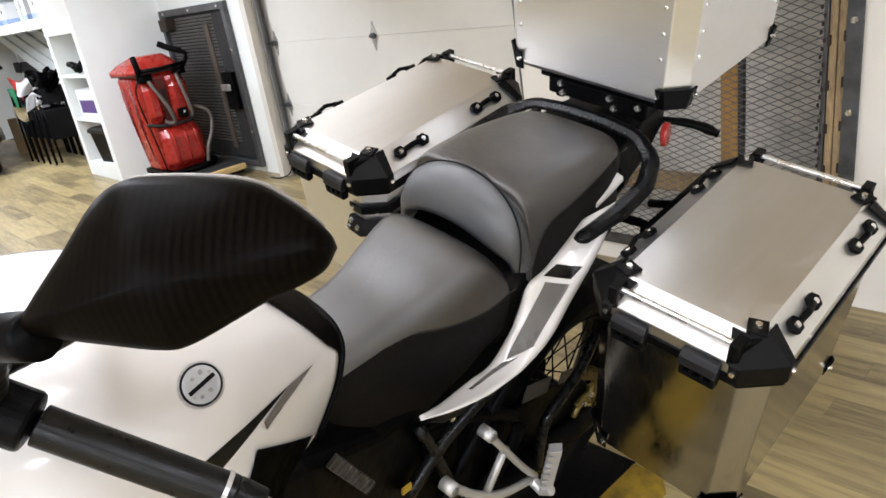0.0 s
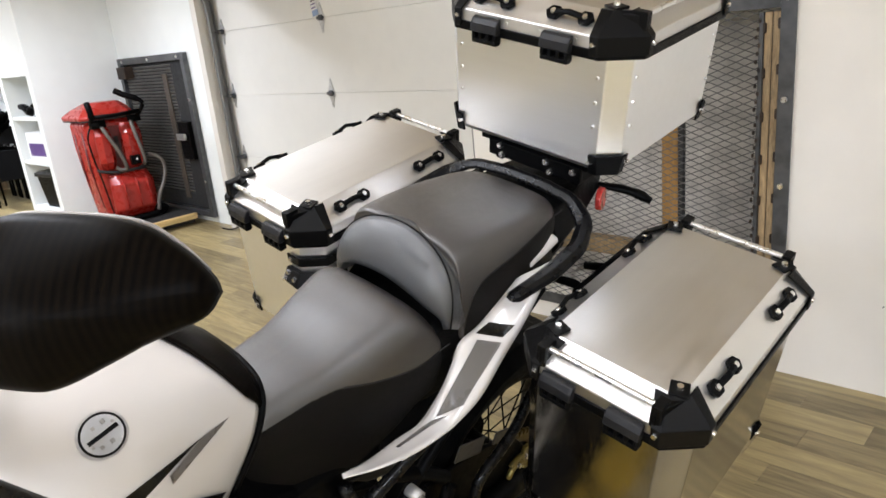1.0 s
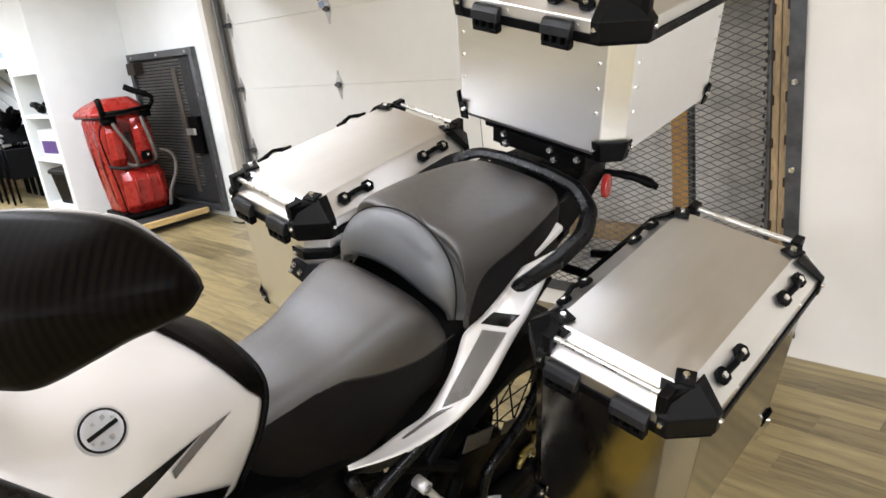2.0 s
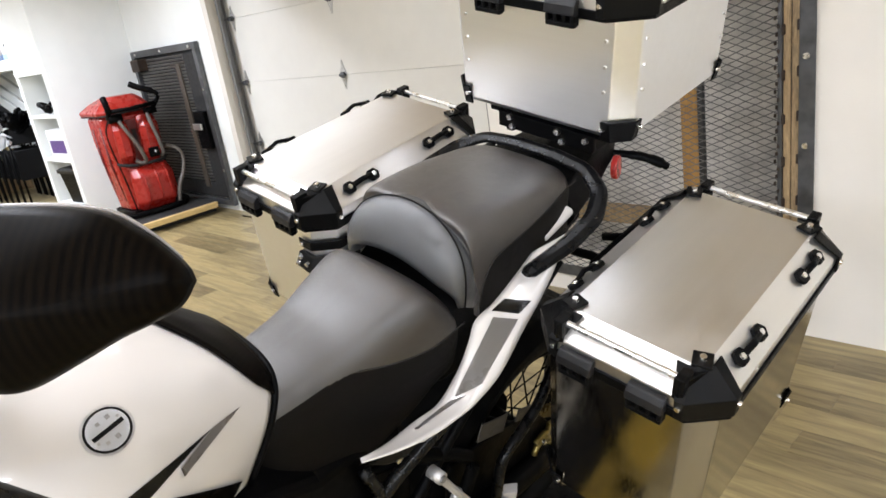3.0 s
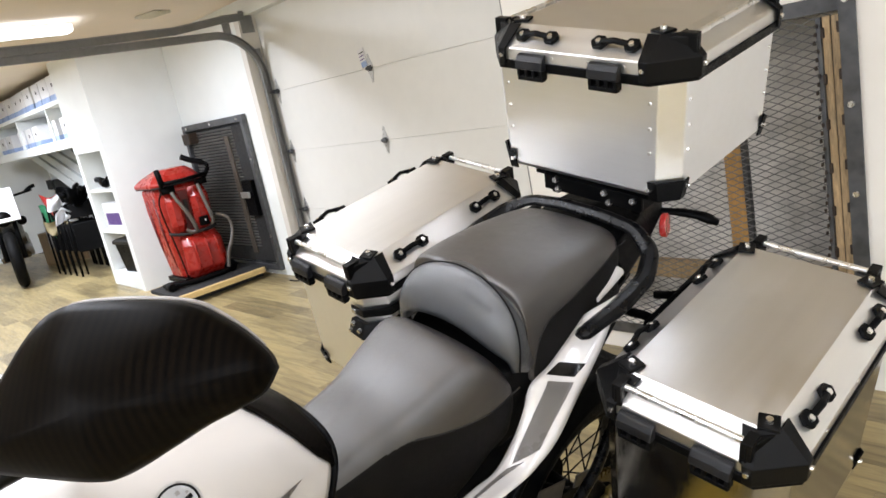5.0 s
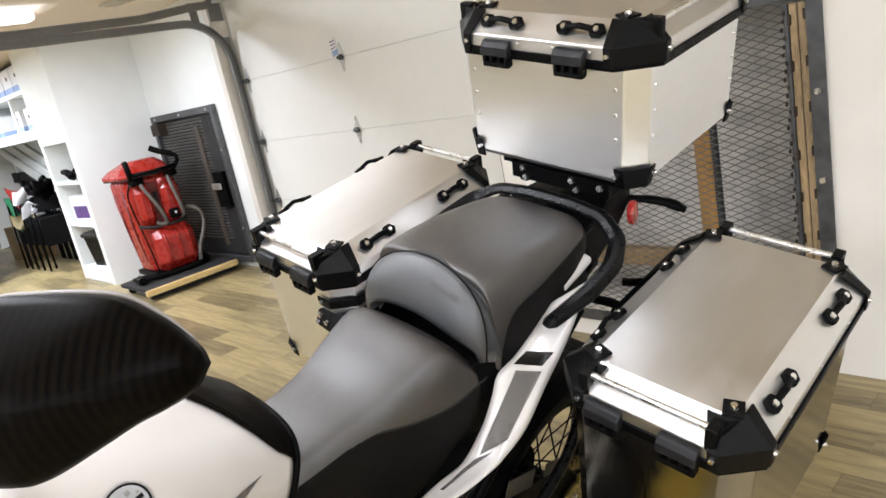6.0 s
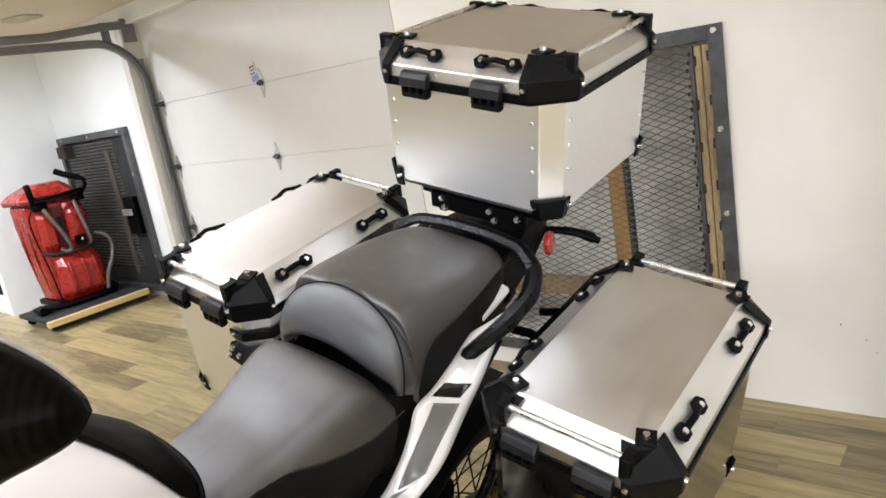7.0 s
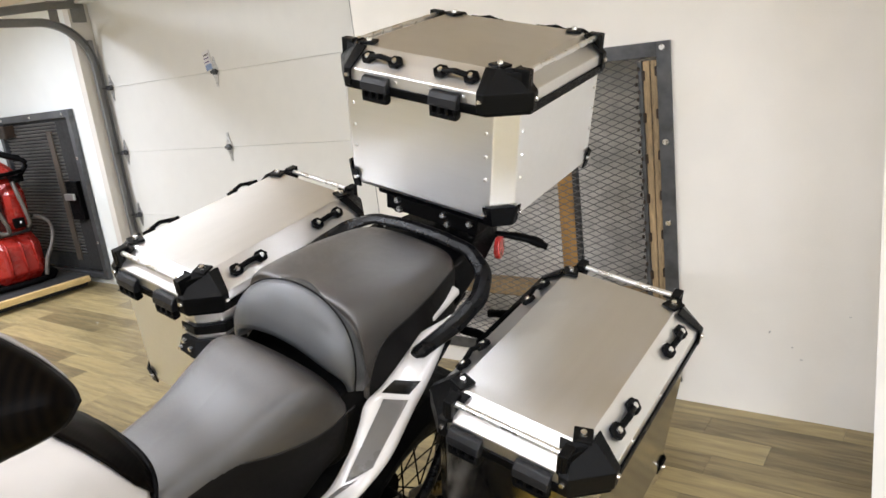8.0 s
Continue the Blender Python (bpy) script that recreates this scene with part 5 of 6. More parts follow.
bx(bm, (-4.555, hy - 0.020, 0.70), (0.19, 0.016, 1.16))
part("right_strip", bm, M_DARK, hatch, "dark strip behind the latch", bevel=0.003)
for x, z in ((HX0 + 0.10, HZ1 - 0.028), (-5.0, HZ1 - 0.028), (HX1 - 0.10, HZ1 - 0.028), (HX1 - 0.028, 1.0), (HX1 - 0.028, 0.35)):
    bolt(hatch, (x, hy - 0.040, z), (0, -1, 0), 0.011, 0.007)
bm = bmesh.new()
bx(bm, (-4.57, hy - 0.045, 0.68), (0.17, 0.04, 0.30))
rod(bm, (-4.62, hy - 0.07, 0.715), (-4.52, hy - 0.07, 0.715), 0.016, 12)
part("hatch_latch", bm, M_BLACK, hatch, bevel=0.004)
bm = bmesh.new()
bx(bm, (-4.57, hy - 0.092, 0.715), (0.13, 0.02, 0.05))
part("bolt_bar", bm, M_GALV, hatch, "bright latch bar", bevel=0.003)
bm = bmesh.new()
bx(bm, (-5.42, hy - 0.06, 1.24), (0.15, 0.09, 0.10))
rod(bm, (-5.50, hy - 0.06, 1.27), (-5.36, hy - 0.06, 1.22), 0.02, 12)
part("closer", bm, M_RUST, hatch, "dark brown door closer", bevel=0.008)

# ---- cubby shelves ----
cub = thing("cubby_shelf", Matrix.Identity(4), "white built-in cubby shelf with a few things on it", "shelf", "", "structure")
for nm, lo, hi in (("side", (-6.52, 0.966, 0), (-6.44, 1.60, 1.296)), ("back", (-6.44, 1.55, 0), (-5.753, 1.60, 1.296)), ("plinth", (-6.44, 0.97, 0), (-5.753, 1.55, 0.14)), ("board", (-6.44, 0.975, 0.53), (-5.753, 1.55, 0.56)), ("board", (-6.44, 0.975, 0.925), (-5.753, 1.55, 0.955))):
    bm = bmesh.new()
    bx(bm, [(a + b) / 2 for a, b in zip(lo, hi)], [b - a for a, b in zip(lo, hi)])
    part(nm, bm, M_WALL, cub, bevel=0.003)


def carton(name, c, s, mat, label, cat="box", rz=0.0, band=None):
    bm = bmesh.new()
    bx(bm, (0, 0, s[2] / 2), s)
    t = thing(name, pose(*c, 0, 0, rz), label, cat)
    b = part("body", bm, mat, t, bevel=0.004)
    if band:
        bm = bmesh.new()
        bx(bm, (0, -s[1] / 2 - 0.001, s[2] * 0.4), (s[0] * 0.8, 0.004, s[2] * 0.45))
        part("print", bm, band, b)
    return t


carton("carton", (-6.14, 1.12, 0.56), (0.40, 0.20, 0.25), M_CARD, "white carton with purple print on the cubby shelf", rz=4, band=M_PURPLE)
carton("carton", (-5.84, 1.10, 0.56), (0.13, 0.18, 0.19), M_CARD, "small white carton on the cubby shelf", rz=-8)


def tote(c):
    t = thing("storage_tote", pose(*c, 0, 0, 6), "black plastic storage tote on the cubby plinth", "tote")
    bm = bmesh.new()
    ringed(bm, [octagon(0.17, 0.14, 0.02, 0), octagon(0.20, 0.165, 0.02, 0.28)])
    part("body", bm, M_BLACK, t, bevel=0.004)
    bm = bmesh.new()
    ringed(bm, [octagon(0.215, 0.18, 0.02, 0.28), octagon(0.215, 0.18, 0.02, 0.31), octagon(0.19, 0.155, 0.02, 0.325)])
    part("lid", bm, M_LATCH, t, bevel=0.003)


tote((-6.06, 1.165, 0.14))


def gloves(c, label="heap of black riding gear on the cubby shelf"):
    heap = thing("riding_gear", pose(*c), label, "riding gear")
    rg = random.Random(5)
    for k in range(9):
        bm = bmesh.new()
        p = Vector((rg.uniform(-0.16, 0.16), rg.uniform(-0.08, 0.08), 0.026 + rg.uniform(0, 0.02)))
        q = p + Vector((rg.uniform(-0.12, 0.12), rg.uniform(-0.06, 0.06), rg.uniform(0.0, 0.10)))
        sweep(bm, [tuple(p), tuple((p + q) / 2 + Vector((0, 0, 0.03))), tuple(q)], 0.026, 8)
        part("glove", bm, M_BLACK, heap, smooth=True)


gloves((-6.05, 1.07, 0.955))

# ---- shelving with file boxes at the far left ----
rackw = thing("wall_shelf", Matrix.Identity(4), "white wall shelf stacked with white file boxes", "shelf")
for nm, lo, hi in (("board", (-10.4, 1.0, 1.38), (-6.60, 1.40, 1.475)), ("board", (-10.4, 1.0, 1.805), (-6.60, 1.40, 1.848)), ("back", (-10.4, 1.402, 1.38), (-6.60, 1.425, 2.05)), ("upright", (-7.30, 1.02, 1.476), (-7.26, 1.40, 1.804)), ("upright", (-8.70, 1.02, 1.476), (-8.66, 1.40, 1.804)), ("upright", (-10.0, 1.02, 1.476), (-9.96, 1.40, 1.804))):
    bm = bmesh.new()
    bx(bm, [(a + b) / 2 for a, b in zip(lo, hi)], [b - a for a, b in zip(lo, hi)])
    part(nm, bm, M_WALL, rackw, bevel=0.003)
for x in (-10.2, -8.4, -6.75):
    bm = bmesh.new()
    bx(bm, (x, 2.012, 1.52), (0.06, 1.17, 0.12))
    part("bracket", bm, M_WALL, rackw)
rg = random.Random(3)


def file_box(c, s, rz):
    t = thing("file_box", pose(*c, 0, 0, rz), "white card file box with pale blue foot on shelf", "file box", "file boxes on the wall shelf")
    bm = bmesh.new()
    bx(bm, (0, 0, s[2] / 2), s)
    b = part("body", bm, M_CARD, t, bevel=0.004)
    bm = bmesh.new()
    bx(bm, (0, 0, s[2] * 0.13), (s[0] + 0.004, s[1] + 0.004, s[2] * 0.24))
    part("blue_print", bm, M_BLUE, b, "pale blue printed foot")
    bm = bmesh.new()
    rod(bm, (0.02, -s[1] / 2 + 0.01, s[2] * 0.62), (0.02, -s[1] / 2 - 0.003, s[2] * 0.62), 0.018, 12)
    part("finger_hole", bm, M_DARK, b, "dark finger hole")
    bm = bmesh.new()
    rod(bm, (s[0] / 2 - 0.01, 0, s[2] * 0.62), (s[0] / 2 + 0.003, 0, s[2] * 0.62), 0.018, 12)
    part("finger_hole", bm, M_DARK, b, "dark finger hole")


for k in range(10):
    file_box((-6.80 - 0.335 * k, 1.165 + rg.uniform(-0.01, 0.01), 1.848), (0.30, 0.27, 0.235), rg.uniform(-2, 2))
for k in range(9):
    if k in (2, 6):
        continue
    file_box((-6.85 - 0.36 * k - (0.08 if k > 0 else 0), 1.18 + rg.uniform(-0.01, 0.01), 1.475), (0.27, 0.28, 0.21), rg.uniform(-2, 2))
# sloping boards of a stair underside
stair = thing("stair_underside", Matrix.Identity(4), "pale sloping boards of a stair seen from beneath", "stair", "", "structure")
for k, z in enumerate((1.50, 1.335, 1.17, 1.005, 0.84)):
    bm = bmesh.new()
    bx(bm, (0, 0, 0), (4.2, 0.03, 0.140))
    ob = part("sloping_board", bm, M_WALL, stair, bevel=0.006)
    ob.matrix_basis = pose(-8.65, 1.49, z, 6, 16.7, 0)
# grey sheet added so the gaps between the boards read as shaded
bm = bmesh.new()
bx(bm, (0, 0, 0), (4.2, 0.02, 0.84))
ob = part("gap_shade_sheet", bm, M_GAPSHADE, stair, "grey sheet that puts shade in the gaps between the boards")
ob.matrix_basis = pose(-8.65, 1.56, 1.17, 0, 16.7, 0)
for x in (-7.2, -10.6):
    bm = bmesh.new()
    bx(bm, (x, 1.68, 0.68), (0.08, 0.08, 1.36))
    part("post", bm, M_WALL, stair)
bm = bmesh.new()
bx(bm, (-9.0, 1.66, 0.95), (3.9, 0.04, 0.14))
part("stringer", bm, M_DARK, stair)


def folding_chair():
    t = thing("folding_chair", pose(-7.40, 1.10, 0, 0, 0, 60), "black folding chair leaning folded in a row", "chair", "folded chairs")
    for s in (1, -1):
        bm = bmesh.new()
        sweep(bm, [(s * 0.20, 0.0, 0.012), (s * 0.20, 0.04, 0.38), (s * 0.19, 0.13, 0.80)], 0.012, 8)
        part("leg", bm, M_BLACKMET, t, smooth=True)
        bm = bmesh.new()
        sweep(bm, [(s * 0.17, 0.10, 0.012), (s * 0.17, 0.09, 0.35), (s * 0.17, 0.07, 0.6)], 0.012, 8)
        part("leg", bm, M_BLACKMET, t, smooth=True)
    bm = bmesh.new()
    bx(bm, (0, 0.125, 0.72), (0.36, 0.02, 0.16), Matrix.Rotation(radians(-12), 3, "X"))
    part("backrest", bm, M_BLACK, t, bevel=0.008)
    bm = bmesh.new()
    bx(bm, (0, 0.06, 0.43), (0.34, 0.03, 0.32), Matrix.Rotation(radians(-6), 3, "X"))
    part("seat", bm, M_BLACK, t, bevel=0.01)
    return t


ch = folding_chair()
for k in range(1, 5):
    copy_thing(ch, pose(-7.40 - 0.19 * k, 1.10 - 0.01 * k, 0, 0, 0, 60 + 3 * k))


def drape(name, c, mat, label, seed, wide=0.24, long=0.42):
    bm = bmesh.new()
    n = 16
    g = [[None] * n for _ in range(n)]
    for i in range(n):
        for j in range(n):
            u, w = i / (n - 1), j / (n - 1)
            fold = 0.05 * math.sin(9 * u + seed) * (0.3 + w) + 0.03 * math.sin(17 * u * w + 2 * seed)
            g[i][j] = bm.verts.new((wide * (u - 0.5) * (1 - 0.25 * w * math.sin(seed)), fold, -long * w * (1 - 0.35 * abs(u - 0.45)) + 0.03 * math.sin(6 * u + seed)))
    for i in range(n - 1):
        for j in range(n - 1):
            bm.faces.new((g[i][j], g[i + 1][j], g[i + 1][j + 1], g[i][j + 1]))
    bmesh.ops.solidify(bm, geom=bm.faces[:], thickness=0.006)
    solid(name, bm, mat, label, "jacket", m=pose(*c, 0, 0, 62), smooth=True)


drape("draped_jacket", (-8.22, 0.99, 0.80), M_GREEN, "green cloth jacket draped over the folded chairs", 1, 0.26, 0.40)
drape("draped_jacket", (-8.42, 0.97, 0.60), M_CARD, "white lining of a jacket hanging from the folded chairs", 6, 0.12, 0.36)
drape("draped_jacket", (-8.02, 1.00, 0.93), M_RCLOTH, "red cloth jacket draped over the folded chairs", 2, 0.26, 0.22)
drape("draped_jacket", (-7.70, 0.99, 0.93), M_CARD, "white cloth jacket draped over the folded chairs", 4, 0.26, 0.16)
drape("draped_jacket", (-7.62, 0.97, 0.76), M_CARD, "white cloth folded on the chairs", 5, 0.16, 0.15)
drape("draped_jacket", (-7.95, 0.96, 0.66), M_TAN, "tan cloth draped over the folded chairs", 3, 0.30, 0.16)
drape("draped_jacket", (-7.50, 1.08, 0.98), M_BLACK, "black jacket draped over the folded chairs", 7, 0.34, 0.20)
gloves((-7.62, 1.08, 0.86), "heap of black riding gear on the folded chairs")
carton("wooden_box", (-9.15, 1.20, 0), (0.50, 0.34, 0.42), M_LATHDK, "brown wooden box on the floor by the chairs", "box", rz=8)


def far_bike(m):
    t = thing("parked_motorcycle", m, "dark motorcycle parked at the far wall", "motorcycle")
    for y in (-0.72, 0.72):
        w = new("wheel")
        w.parent = t
        w.matrix_basis = pose(0, y, 0.32, 0, 90, 0)
        b2 = bmesh.new()
        torus(b2, 0.26, 0.06, 32, 8)
        part("tyre", b2, M_RUBBER, w, smooth=True)
        b2 = bmesh.new()
        torus(b2, 0.20, 0.015, 32, 6)
        rod(b2, (0, 0, -0.06), (0, 0, 0.06), 0.04)
        part("rim", b2, M_BLACKMET, w, smooth=True)
    b2 = bmesh.new()
    ringed(b2, [[Vector((sx * w, y, z)) for sx, z in ((1, z0), (1, z1), (0.5, z1 + 0.05), (-0.5, z1 + 0.05), (-1, z1), (-1, z0))] for y, w, z0, z1 in ((-0.40, 0.10, 0.35, 0.80), (-0.15, 0.16, 0.25, 0.90), (0.15, 0.15, 0.28, 0.85), (0.35, 0.12, 0.4, 0.74), (0.75, 0.08, 0.66, 0.80))])
    part("body", b2, M_GLOSSBLACK, t, bevel=0.03)
    b2 = bmesh.new()
    for s in (1, -1):
        rod(b2, (s * 0.09, -0.72, 0.32), (s * 0.09, -0.45, 0.95), 0.025)
    sweep(b2, [(-0.36, -0.33, 1.02), (0, -0.45, 0.98), (0.36, -0.33, 1.02)], 0.014, 8)
    part("fork", b2, M_BLACKMET, t, smooth=True)
    b2 = bmesh.new()
    bx(b2, (0, -0.58, 0.92), (0.34, 0.03, 0.40), Matrix.Rotation(radians(-25), 3, "X"))
    part("screen", b2, M_CARD, t, "pale windscreen", bevel=0.01)
    b2 = bmesh.new()
    bx(b2, (0.0, -0.30, 0.985), (0.30, 0.34, 0.12), Matrix.Rotation(radians(-18), 3, "X"))
    part("tank_shroud", b2, M_CARD, t, "white tank shroud", bevel=0.03)
    b2 = bmesh.new()
    for s in (1, -1):
        sweep(b2, [(s * 0.30, -0.34, 1.02), (s * 0.36, -0.30, 1.05), (s * 0.40, -0.27, 1.06)], 0.022, 8)
        rod(b2, (s * 0.17, -0.55, 0.72), (s * 0.17, -0.60, 0.72), 0.05, 12)
    rod(b2, (0, -0.62, 0.78), (0, -0.66, 0.78), 0.085, 16)
    part("controls", b2, M_BLACK, t, "black grips and lamps", smooth=True)
    b2 = bmesh.new()
    for q in range(5):
        rod(b2, (0.165, -0.12 + 0.06 * q, 0.42), (0.185, -0.12 + 0.06 * q, 0.42), 0.018, 10)
    sweep(b2, [(0.15, -0.30, 0.40), (0.17, 0.0, 0.28), (0.17, 0.35, 0.34), (0.16, 0.75, 0.45)], 0.03, 8)
    part("exhaust", b2, M_SILVER, t, "silver exhaust pipe", smooth=True)


far_bike(pose(-8.80, 0.60, 0, 0, 0, 80))

# ---- red floor scrubber on a raised dolly ----
dolly = thing("dolly", pose(-4.86, 1.24, 0), "low black dolly edged with a pale pine batten", "dolly")
bm = bmesh.new()
bx(bm, (-0.02, 0, 0.078), (0.60, 0.78, 0.03))
part("deck", bm, M_DARK, dolly, bevel=0.003)
bm = bmesh.new()
bx(bm, (0.302, -0.03, 0.075), (0.040, 0.78, 0.045))
part("batten", bm, M_PINE, dolly, "pale pine batten", bevel=0.003)
bm = bmesh.new()
bx(bm, (0.22, 0.0, 0.036), (0.05, 0.74, 0.054))
part("skirt", bm, M_DARK, dolly, bevel=0.003)
for sx in (1, -1):
    for sy in (1, -1):
        bm = bmesh.new()
        rod(bm, (sx * 0.22 - 0.04, sy * 0.33, 0.031), (sx * 0.22 - 0.016, sy * 0.33, 0.031), 0.031, 14)
        part("wheel", bm, M_RUBBER, dolly)

SCR = pose(-5.0, 1.24, 0.093)
scr = thing("floor_scrubber", SCR, "red plastic floor scrubber with grey hoses, standing upright", "floor scrubber")


def tank_shape(bm, rows):
    """Rings of (z, x0, x1, y0, y1, corner)."""
    rings = []
    for z, x0, x1, y0, y1, c in rows:
        o = octagon((x1 - x0) / 2, (y1 - y0) / 2, c, z)
        rings.append([p + Vector(((x0 + x1) / 2, (y0 + y1) / 2, 0)) for p in o])
    ringed(bm, rings)


bm = bmesh.new()
tank_shape(bm, [(0.04, -0.30, 0.03, -0.15, 0.185, 0.05), (0.30, -0.34, 0.04, -0.17, 0.20, 0.06), (0.62, -0.38, 0.045, -0.185, 0.205, 0.06), (0.79, -0.38, 0.045, -0.185, 0.205, 0.06), (0.83, -0.35, 0.02, -0.165, 0.185, 0.05)])
part("main_tank", bm, M_REDPL, scr, "red moulded main tank", bevel=0.02, seg=3)
for y0, y1, dx in ((-0.155, -0.03, 0.0), (0.045, 0.20, 0.012)):
    bm = bmesh.new()
    tank_shape(bm, [(0.43, 0.03, 0.075 + dx, y0 + 0.015, y1 - 0.01, 0.03), (0.49, 0.03, 0.115 + dx, y0, y1, 0.035), (0.70, 0.03, 0.125 + dx, y0, y1, 0.035), (0.78, 0.03, 0.085 + dx, y0 + 0.012, y1 - 0.012, 0.03)])
    part("upper_bulge", bm, M_REDPL, scr, "red upper bulge", bevel=0.012, seg=3)
bm = bmesh.new()
bx(bm, (0.048, 0.008, 0.60), (0.03, 0.09, 0.33))
part("recess", bm, M_REDSHADE, scr, "shaded red recess between the bulges", bevel=0.006)
# raised dark bar stands in for the shade of a slot
bm = bmesh.new()
bx(bm, (0.066, 0.010, 0.60), (0.012, 0.030, 0.17))
part("slot", bm, M_DARK, scr, "dark bar painted as the shade in the slot", bevel=0.003)
bm = bmesh.new()
tank_shape(bm, [(0.03, 0.02, 0.10, -0.115, 0.20, 0.04), (0.10, 0.02, 0.165, -0.13, 0.225, 0.055), (0.31, 0.02, 0.16, -0.125, 0.22, 0.055), (0.385, 0.02, 0.10, -0.11, 0.195, 0.04)])
part("lower_bulge", bm, M_REDPL, scr, "red lower bulge", bevel=0.018, seg=3)
for y in (-0.05, 0.055, 0.14):
    bm = bmesh.new()
    sweep(bm, spline([(0.115, y, 0.365), (0.168, y, 0.30), (0.172, y + 0.004, 0.11)], 4), [0.004] * 3 + [0.010] * 4 + [0.005] * 2, 8)
    part("rib", bm, M_REDPL, scr, "moulded vertical rib", smooth=True)
# dark tube stands in for the shade between upper and lower bulge
bm = bmesh.new()
sweep(bm, spline([(0.05, -0.18, 0.44), (0.085, -0.15, 0.425), (0.105, -0.05, 0.405), (0.11, 0.12, 0.405), (0.08, 0.205, 0.42)], 4), 0.013, 8)
part("waist_shade", bm, M_DARK, scr, "dark tube painted as the shade between the bulges", smooth=True)
bm = bmesh.new()
tank_shape(bm, [(0.825, -0.40, 0.065, -0.215, 0.215, 0.05), (0.855, -0.41, 0.07, -0.22, 0.215, 0.05), (0.905, -0.36, 0.03, -0.16, 0.19, 0.06), (0.95, -0.26, -0.04, -0.08, 0.15, 0.05)])
part("cover", bm, M_REDPL, scr, "red hinged cover", bevel=0.012, seg=3)
# dark tubes stand in for the shade below the cover's rim
bm = bmesh.new()
sweep(bm, [(0.055, -0.21, 0.822), (0.062, -0.1, 0.822), (0.064, 0.21, 0.822)], 0.007, 6)
sweep(bm, [(-0.37, -0.20, 0.822), (0.05, -0.20, 0.822)], 0.007, 6)
part("cover_gap_shade", bm, M_DARK, scr, "dark tubes painted as the shade under the cover", smooth=True)
bm = bmesh.new()
sweep(bm, spline([(0.09, -0.165, 0.80), (0.145, -0.17, 0.855), (0.15, -0.175, 0.92), (0.13, -0.175, 0.965)], 4), [0.018] * 4 + [0.023] * 9, 10)
sweep(bm, spline([(0.09, 0.185, 0.80), (0.15, 0.21, 0.86), (0.17, 0.235, 0.915), (0.15, 0.20, 0.955), (0.11, 0.13, 0.99), (0.07, 0.075, 1.03)], 4), [0.018] * 12 + [0.024] * 9, 10)
sweep(bm, [(0.145, -0.17, 0.855), (0.15, 0.0, 0.848), (0.15, 0.21, 0.86)], 0.017, 10)
bx(bm, (0.10, -0.12, 0.795), (0.07, 0.10, 0.06))
bx(bm, (0.10, 0.17, 0.805), (0.07, 0.08, 0.05))
part("push_handle", bm, M_BLACK, scr, "black push handle", smooth=True)
for pts in ([(0.13, -0.105, 0.77), (0.155, -0.085, 0.70), (0.165, -0.03, 0.57), (0.165, 0.0, 0.47), (0.15, 0.005, 0.425), (0.135, -0.03, 0.42), (0.12, -0.06, 0.445)], [(0.13, 0.125, 0.79), (0.165, 0.125, 0.70), (0.175, 0.145, 0.57), (0.175, 0.155, 0.47), (0.16, 0.14, 0.44)], [(0.12, 0.215, 0.51), (0.16, 0.285, 0.46), (0.17, 0.305, 0.38), (0.185, 0.27, 0.28), (0.19, 0.205, 0.17), (0.185, 0.175, 0.05)]):
    bm = bmesh.new()
    run = spline(pts, 14)
    sweep(bm, run, [0.0145 + 0.0022 * (i % 2) for i in range(len(run))], 10)
    part("hose", bm, M_HOSE, scr, "grey ribbed hose", smooth=True)
bm = bmesh.new()
sweep(bm, spline([(0.06, -0.15, 0.80), (0.05, -0.195, 0.70), (0.05, -0.19, 0.55), (0.06, -0.17, 0.38), (0.07, -0.155, 0.22), (0.10, -0.15, 0.05)], 6), 0.0065, 8)
part("cord", bm, M_BLACK, scr, "black cord", smooth=True)
bm = bmesh.new()
bx(bm, (0.165, 0.085, 0.485), (0.04, 0.075, 0.075))
bx(bm, (0.19, 0.085, 0.485), (0.012, 0.05, 0.05))
part("valve", bm, M_BLACK, scr, "small metal valve", bevel=0.006)
bm = bmesh.new()
bx(bm, (0.195, 0.085, 0.492), (0.008, 0.014, 0.018))
part("valve_face", bm, M_CARD, scr, "pale valve face", bevel=0.002)
for y, x, z0, z1 in ((-0.187, -0.08, 0.12, 0.74), (-0.187, -0.24, 0.16, 0.72)):
    bm = bmesh.new()
    sweep(bm, [(x + 0.02, y + 0.035, z0), (x, y + 0.004, (z0 + z1) / 2), (x, y + 0.001, z1)], 0.008, 6)
    part("groove", bm, M_REDSHADE, scr, "shaded moulded groove", smooth=True)
bm = bmesh.new()
bx(bm, (-0.12, 0.01, 0.022), (0.40, 0.36, 0.044))
sweep(bm, spline([(0.10, -0.33, 0.05), (0.17, -0.20, 0.028), (0.19, 0.0, 0.025), (0.18, 0.16, 0.028), (0.13, 0.27, 0.05)], 4), 0.024, 8)
rod(bm, (0.10, -0.33, 0.035), (0.19, -0.33, 0.035), 0.034, 14)
rod(bm, (0.06, 0.215, 0.05), (0.17, 0.215, 0.05), 0.048, 14)
bx(bm, (0.08, -0.29, 0.03), (0.18, 0.10, 0.03))
part("base", bm, M_BLACK, scr, "black squeegee base", bevel=0.006)

# ---- mat under the bike ----
mat_ = thing("floor_mat", pose(0, 0, 0), "black rubber mat with a worn yellow edge under the motorcycle", "mat")
bm = bmesh.new()
bx(bm, (-0.275, -0.78, 0.006), (0.416, 2.15, 0.010))
sheet = part("sheet", bm, M_RUBBER, mat_, bevel=0.002)
bm = bmesh.new()
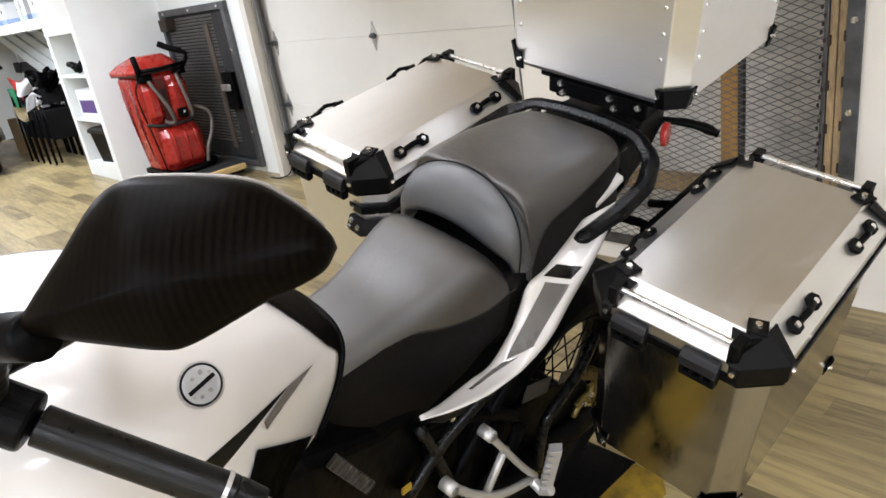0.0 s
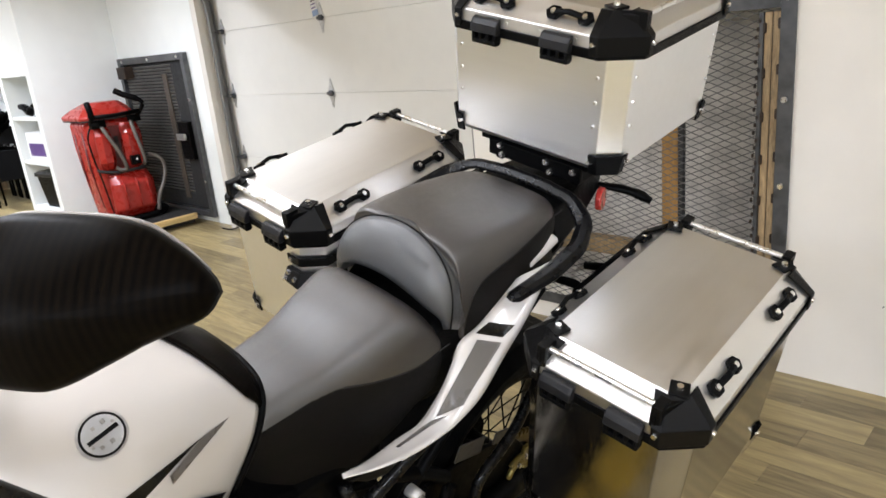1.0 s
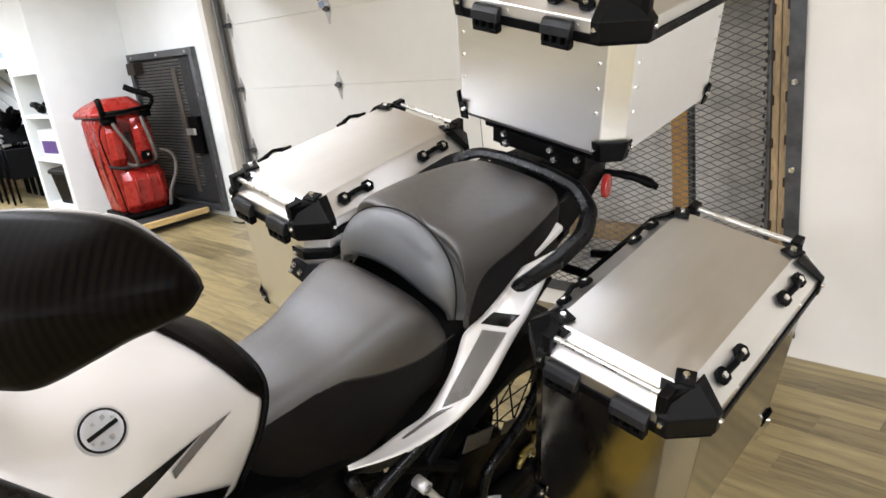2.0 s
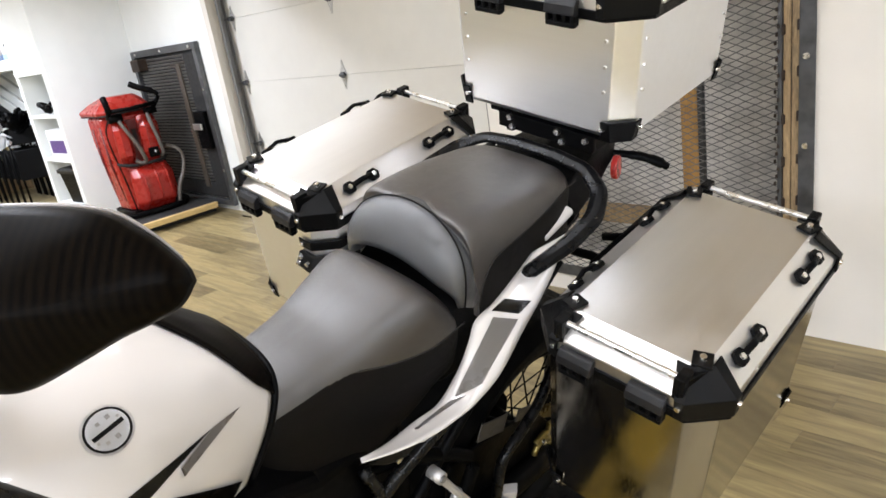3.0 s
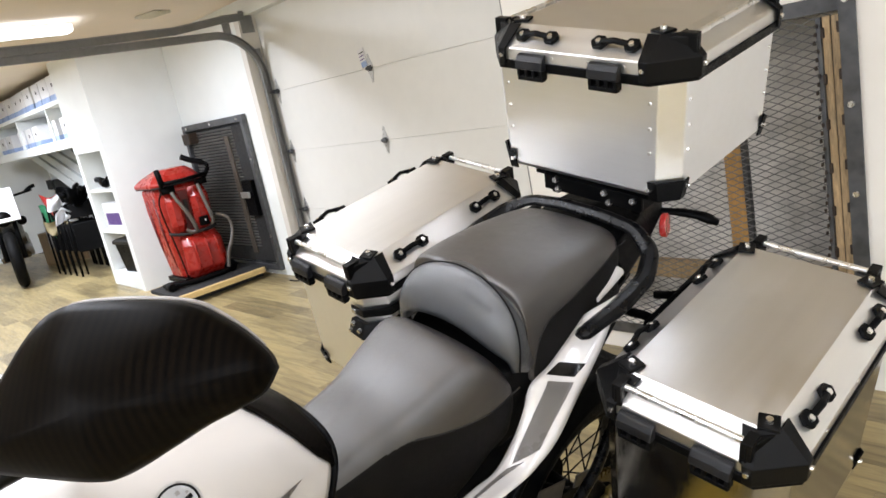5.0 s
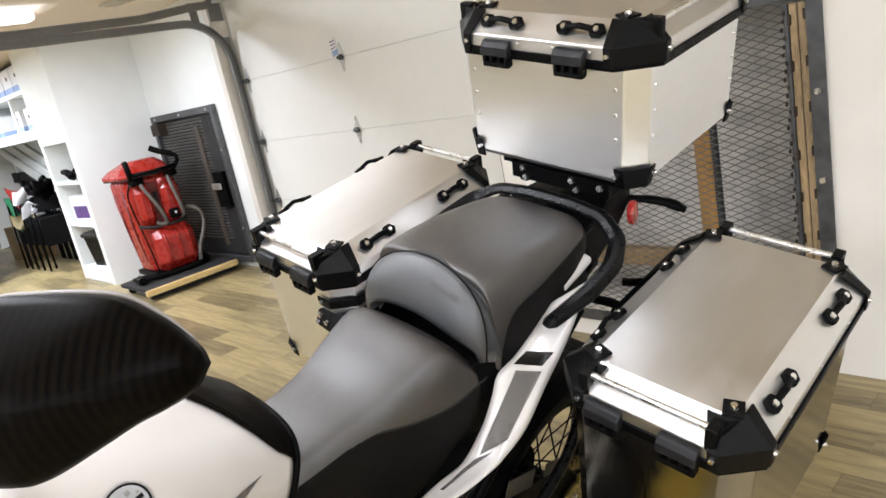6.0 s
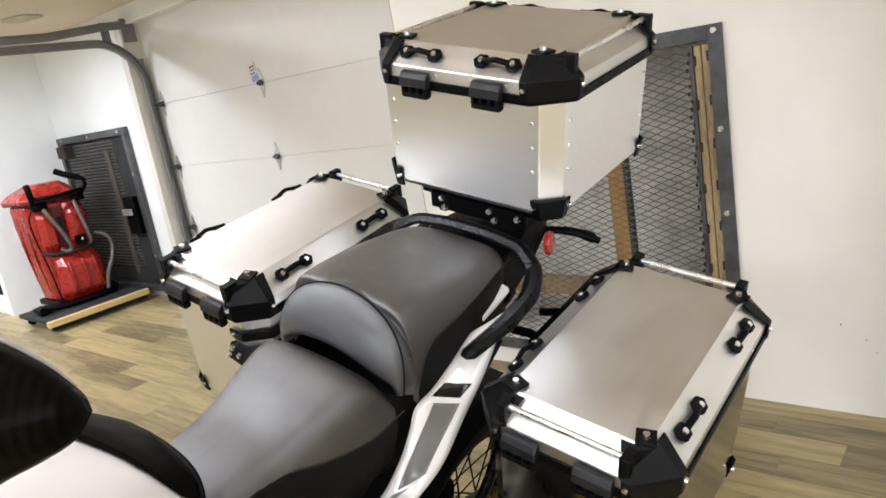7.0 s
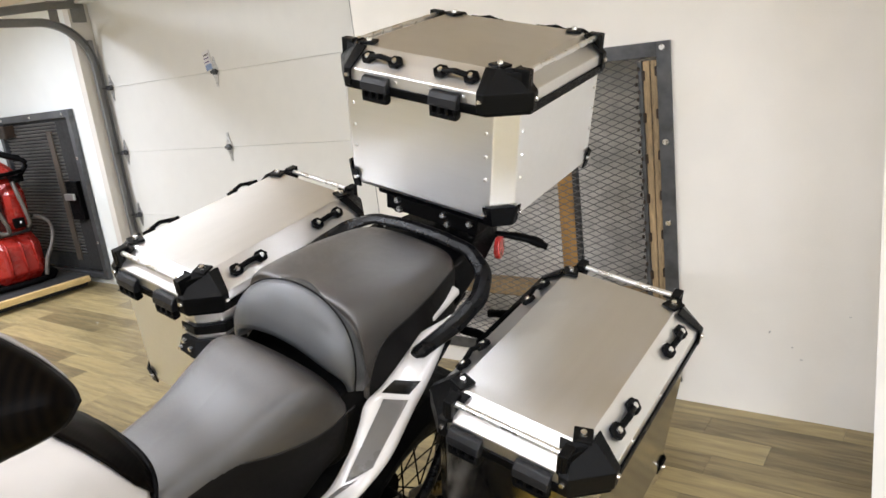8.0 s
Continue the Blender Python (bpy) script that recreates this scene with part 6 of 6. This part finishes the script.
for i in range(16):
    for j in range(26):
        bx(bm, (-0.47 + 0.026 * i, 0.285 - 0.026 * j, 0.0115), (0.016, 0.005, 0.002), Matrix.Rotation(radians(45 if (i + j) % 2 else -45), 3, "Z"))
part("tread", bm, M_RUBBER, sheet, "raised chequer tread of the mat")
bm = bmesh.new()
slab(bm, [(-0.066, -1.855), (0.055, -1.855), (0.055, 0.24), (0.02, 0.285), (-0.066, 0.285)], 0.013)
part("edge", bm, M_YELLOW, mat_, "worn yellow edge", bevel=0.002)

# ---- cord by the door jamb ----
bm = bmesh.new()
sweep(bm, spline([(-3.95, 1.70, 0.36), (-3.925, 1.69, 0.20), (-3.97, 1.67, 0.05), (-4.06, 1.62, 0.008), (-4.17, 1.60, 0.008)], 6), 0.005, 8)
solid("power_cord", bm, M_RUBBER, "thin dark cord trailing on the floor by the jamb", "cord", smooth=True)

# ---- marks on the wall ----
bm = bmesh.new()
rod(bm, (0.38, WALL_Y - 0.012, 0.321), (0.38, WALL_Y, 0.321), 0.0018, 8)
solid("wall_nail", bm, M_DKSTEEL, "small dark nail in the painted wall", "nail")
for x, z, w in ((0.478, 0.229, 0.010), (0.45, 0.27, 0.006), (0.62, 0.40, 0.008)):
    bm = bmesh.new()
    bx(bm, (x, WALL_Y - 0.0008, z), (w, 0.0016, 0.004))
    solid("wall_scuff", bm, M_BOARD, "small grey scuff on the painted wall", "scuff", group="scuffs on the wall")

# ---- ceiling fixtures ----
fx = thing("ceiling_light", pose(0, 0, CEIL), "white strip fixture with a lit diffuser, most copies added unseen", "ceiling light", "ceiling lights")
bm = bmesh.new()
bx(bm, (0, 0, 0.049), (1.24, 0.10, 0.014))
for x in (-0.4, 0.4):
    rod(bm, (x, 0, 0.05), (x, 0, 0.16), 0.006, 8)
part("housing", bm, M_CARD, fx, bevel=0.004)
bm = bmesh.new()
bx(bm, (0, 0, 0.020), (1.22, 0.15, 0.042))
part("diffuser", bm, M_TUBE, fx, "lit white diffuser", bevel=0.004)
# fixtures out of view are added copies, set round the fill lamps
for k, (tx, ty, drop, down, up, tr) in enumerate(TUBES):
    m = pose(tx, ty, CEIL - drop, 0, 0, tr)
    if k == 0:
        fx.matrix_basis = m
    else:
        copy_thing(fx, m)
vent = thing("ceiling_vent", pose(-4.29, 1.15, CEIL - 0.012, 0, 0, 20), "small grey ceiling vent", "vent", "", "structure")
for k in range(5):
    bm = bmesh.new()
    bx(bm, (0, -0.06 + 0.03 * k, 0), (0.22, 0.010, 0.018), Matrix.Rotation(radians(30), 3, "X"))
    part("slat", bm, M_GALV, vent)

# ---- floor planks ----
PW, PL = 0.122, 0.74
rg = random.Random(11)
bm = bmesh.new()
bx(bm, (0, 0, 0), (PL - 0.0004, PW - 0.0005, 0.012))
bmesh.ops.bevel(bm, geom=[e for e in bm.edges if all(v.co.z > 0 for v in e.verts)], offset=0.0005, segments=1, affect="EDGES")
pm = bpy.data.meshes.new("plank")
bm.to_mesh(pm)
bm.free()
pm.materials.append(M_PLANK)
# the far boards are one mesh; their tone comes from each island
M_PLANKFAR = M_PLANK.copy()
M_PLANKFAR.name = "oak_vinyl_plank_far"
nt = M_PLANKFAR.node_tree
geo = nt.nodes.new("ShaderNodeNewGeometry")
for lk in [k for k in nt.links if k.from_node.type == "OBJECT_INFO"]:
    nt.links.new(geo.outputs["Random Per Island"], lk.to_socket)
far_v, far_f = [], []
hx, hy, hz = (PL - 0.0004) / 2, (PW - 0.0005) / 2, 0.006
for j in range(65):
    y = -5.1 + (j + 0.5) * PW
    shift = rg.random() * PL
    for i in range(22):
        x = -11.2 + shift + i * PL
        if x > 4.4 or y > 2.7:
            continue
        if (-1.2 < x < 1.9 and 0.2 < y < 1.5) or (-4.6 < x <= -1.2 and -0.2 < y < 1.8):
            o = new("plank", pm)
            o.parent = floor
            o.location = (x, y, -0.006)
        else:
            k = len(far_v)
            far_v += [(x + sx * hx, y + sy * hy, -0.006 + sz * hz) for sz in (-1, 1) for sx, sy in ((-1, -1), (1, -1), (1, 1), (-1, 1))]
            far_f += [[k + q for q in f] for f in ((4, 5, 6, 7), (0, 1, 5, 4), (1, 2, 6, 5), (2, 3, 7, 6), (3, 0, 4, 7))]
me = bpy.data.meshes.new("far_planks")
me.from_pydata(far_v, [], far_f)
me.materials.append(M_PLANKFAR)
far = new("far_planks", me)
far.parent = floor
far["kind"] = "stuff"
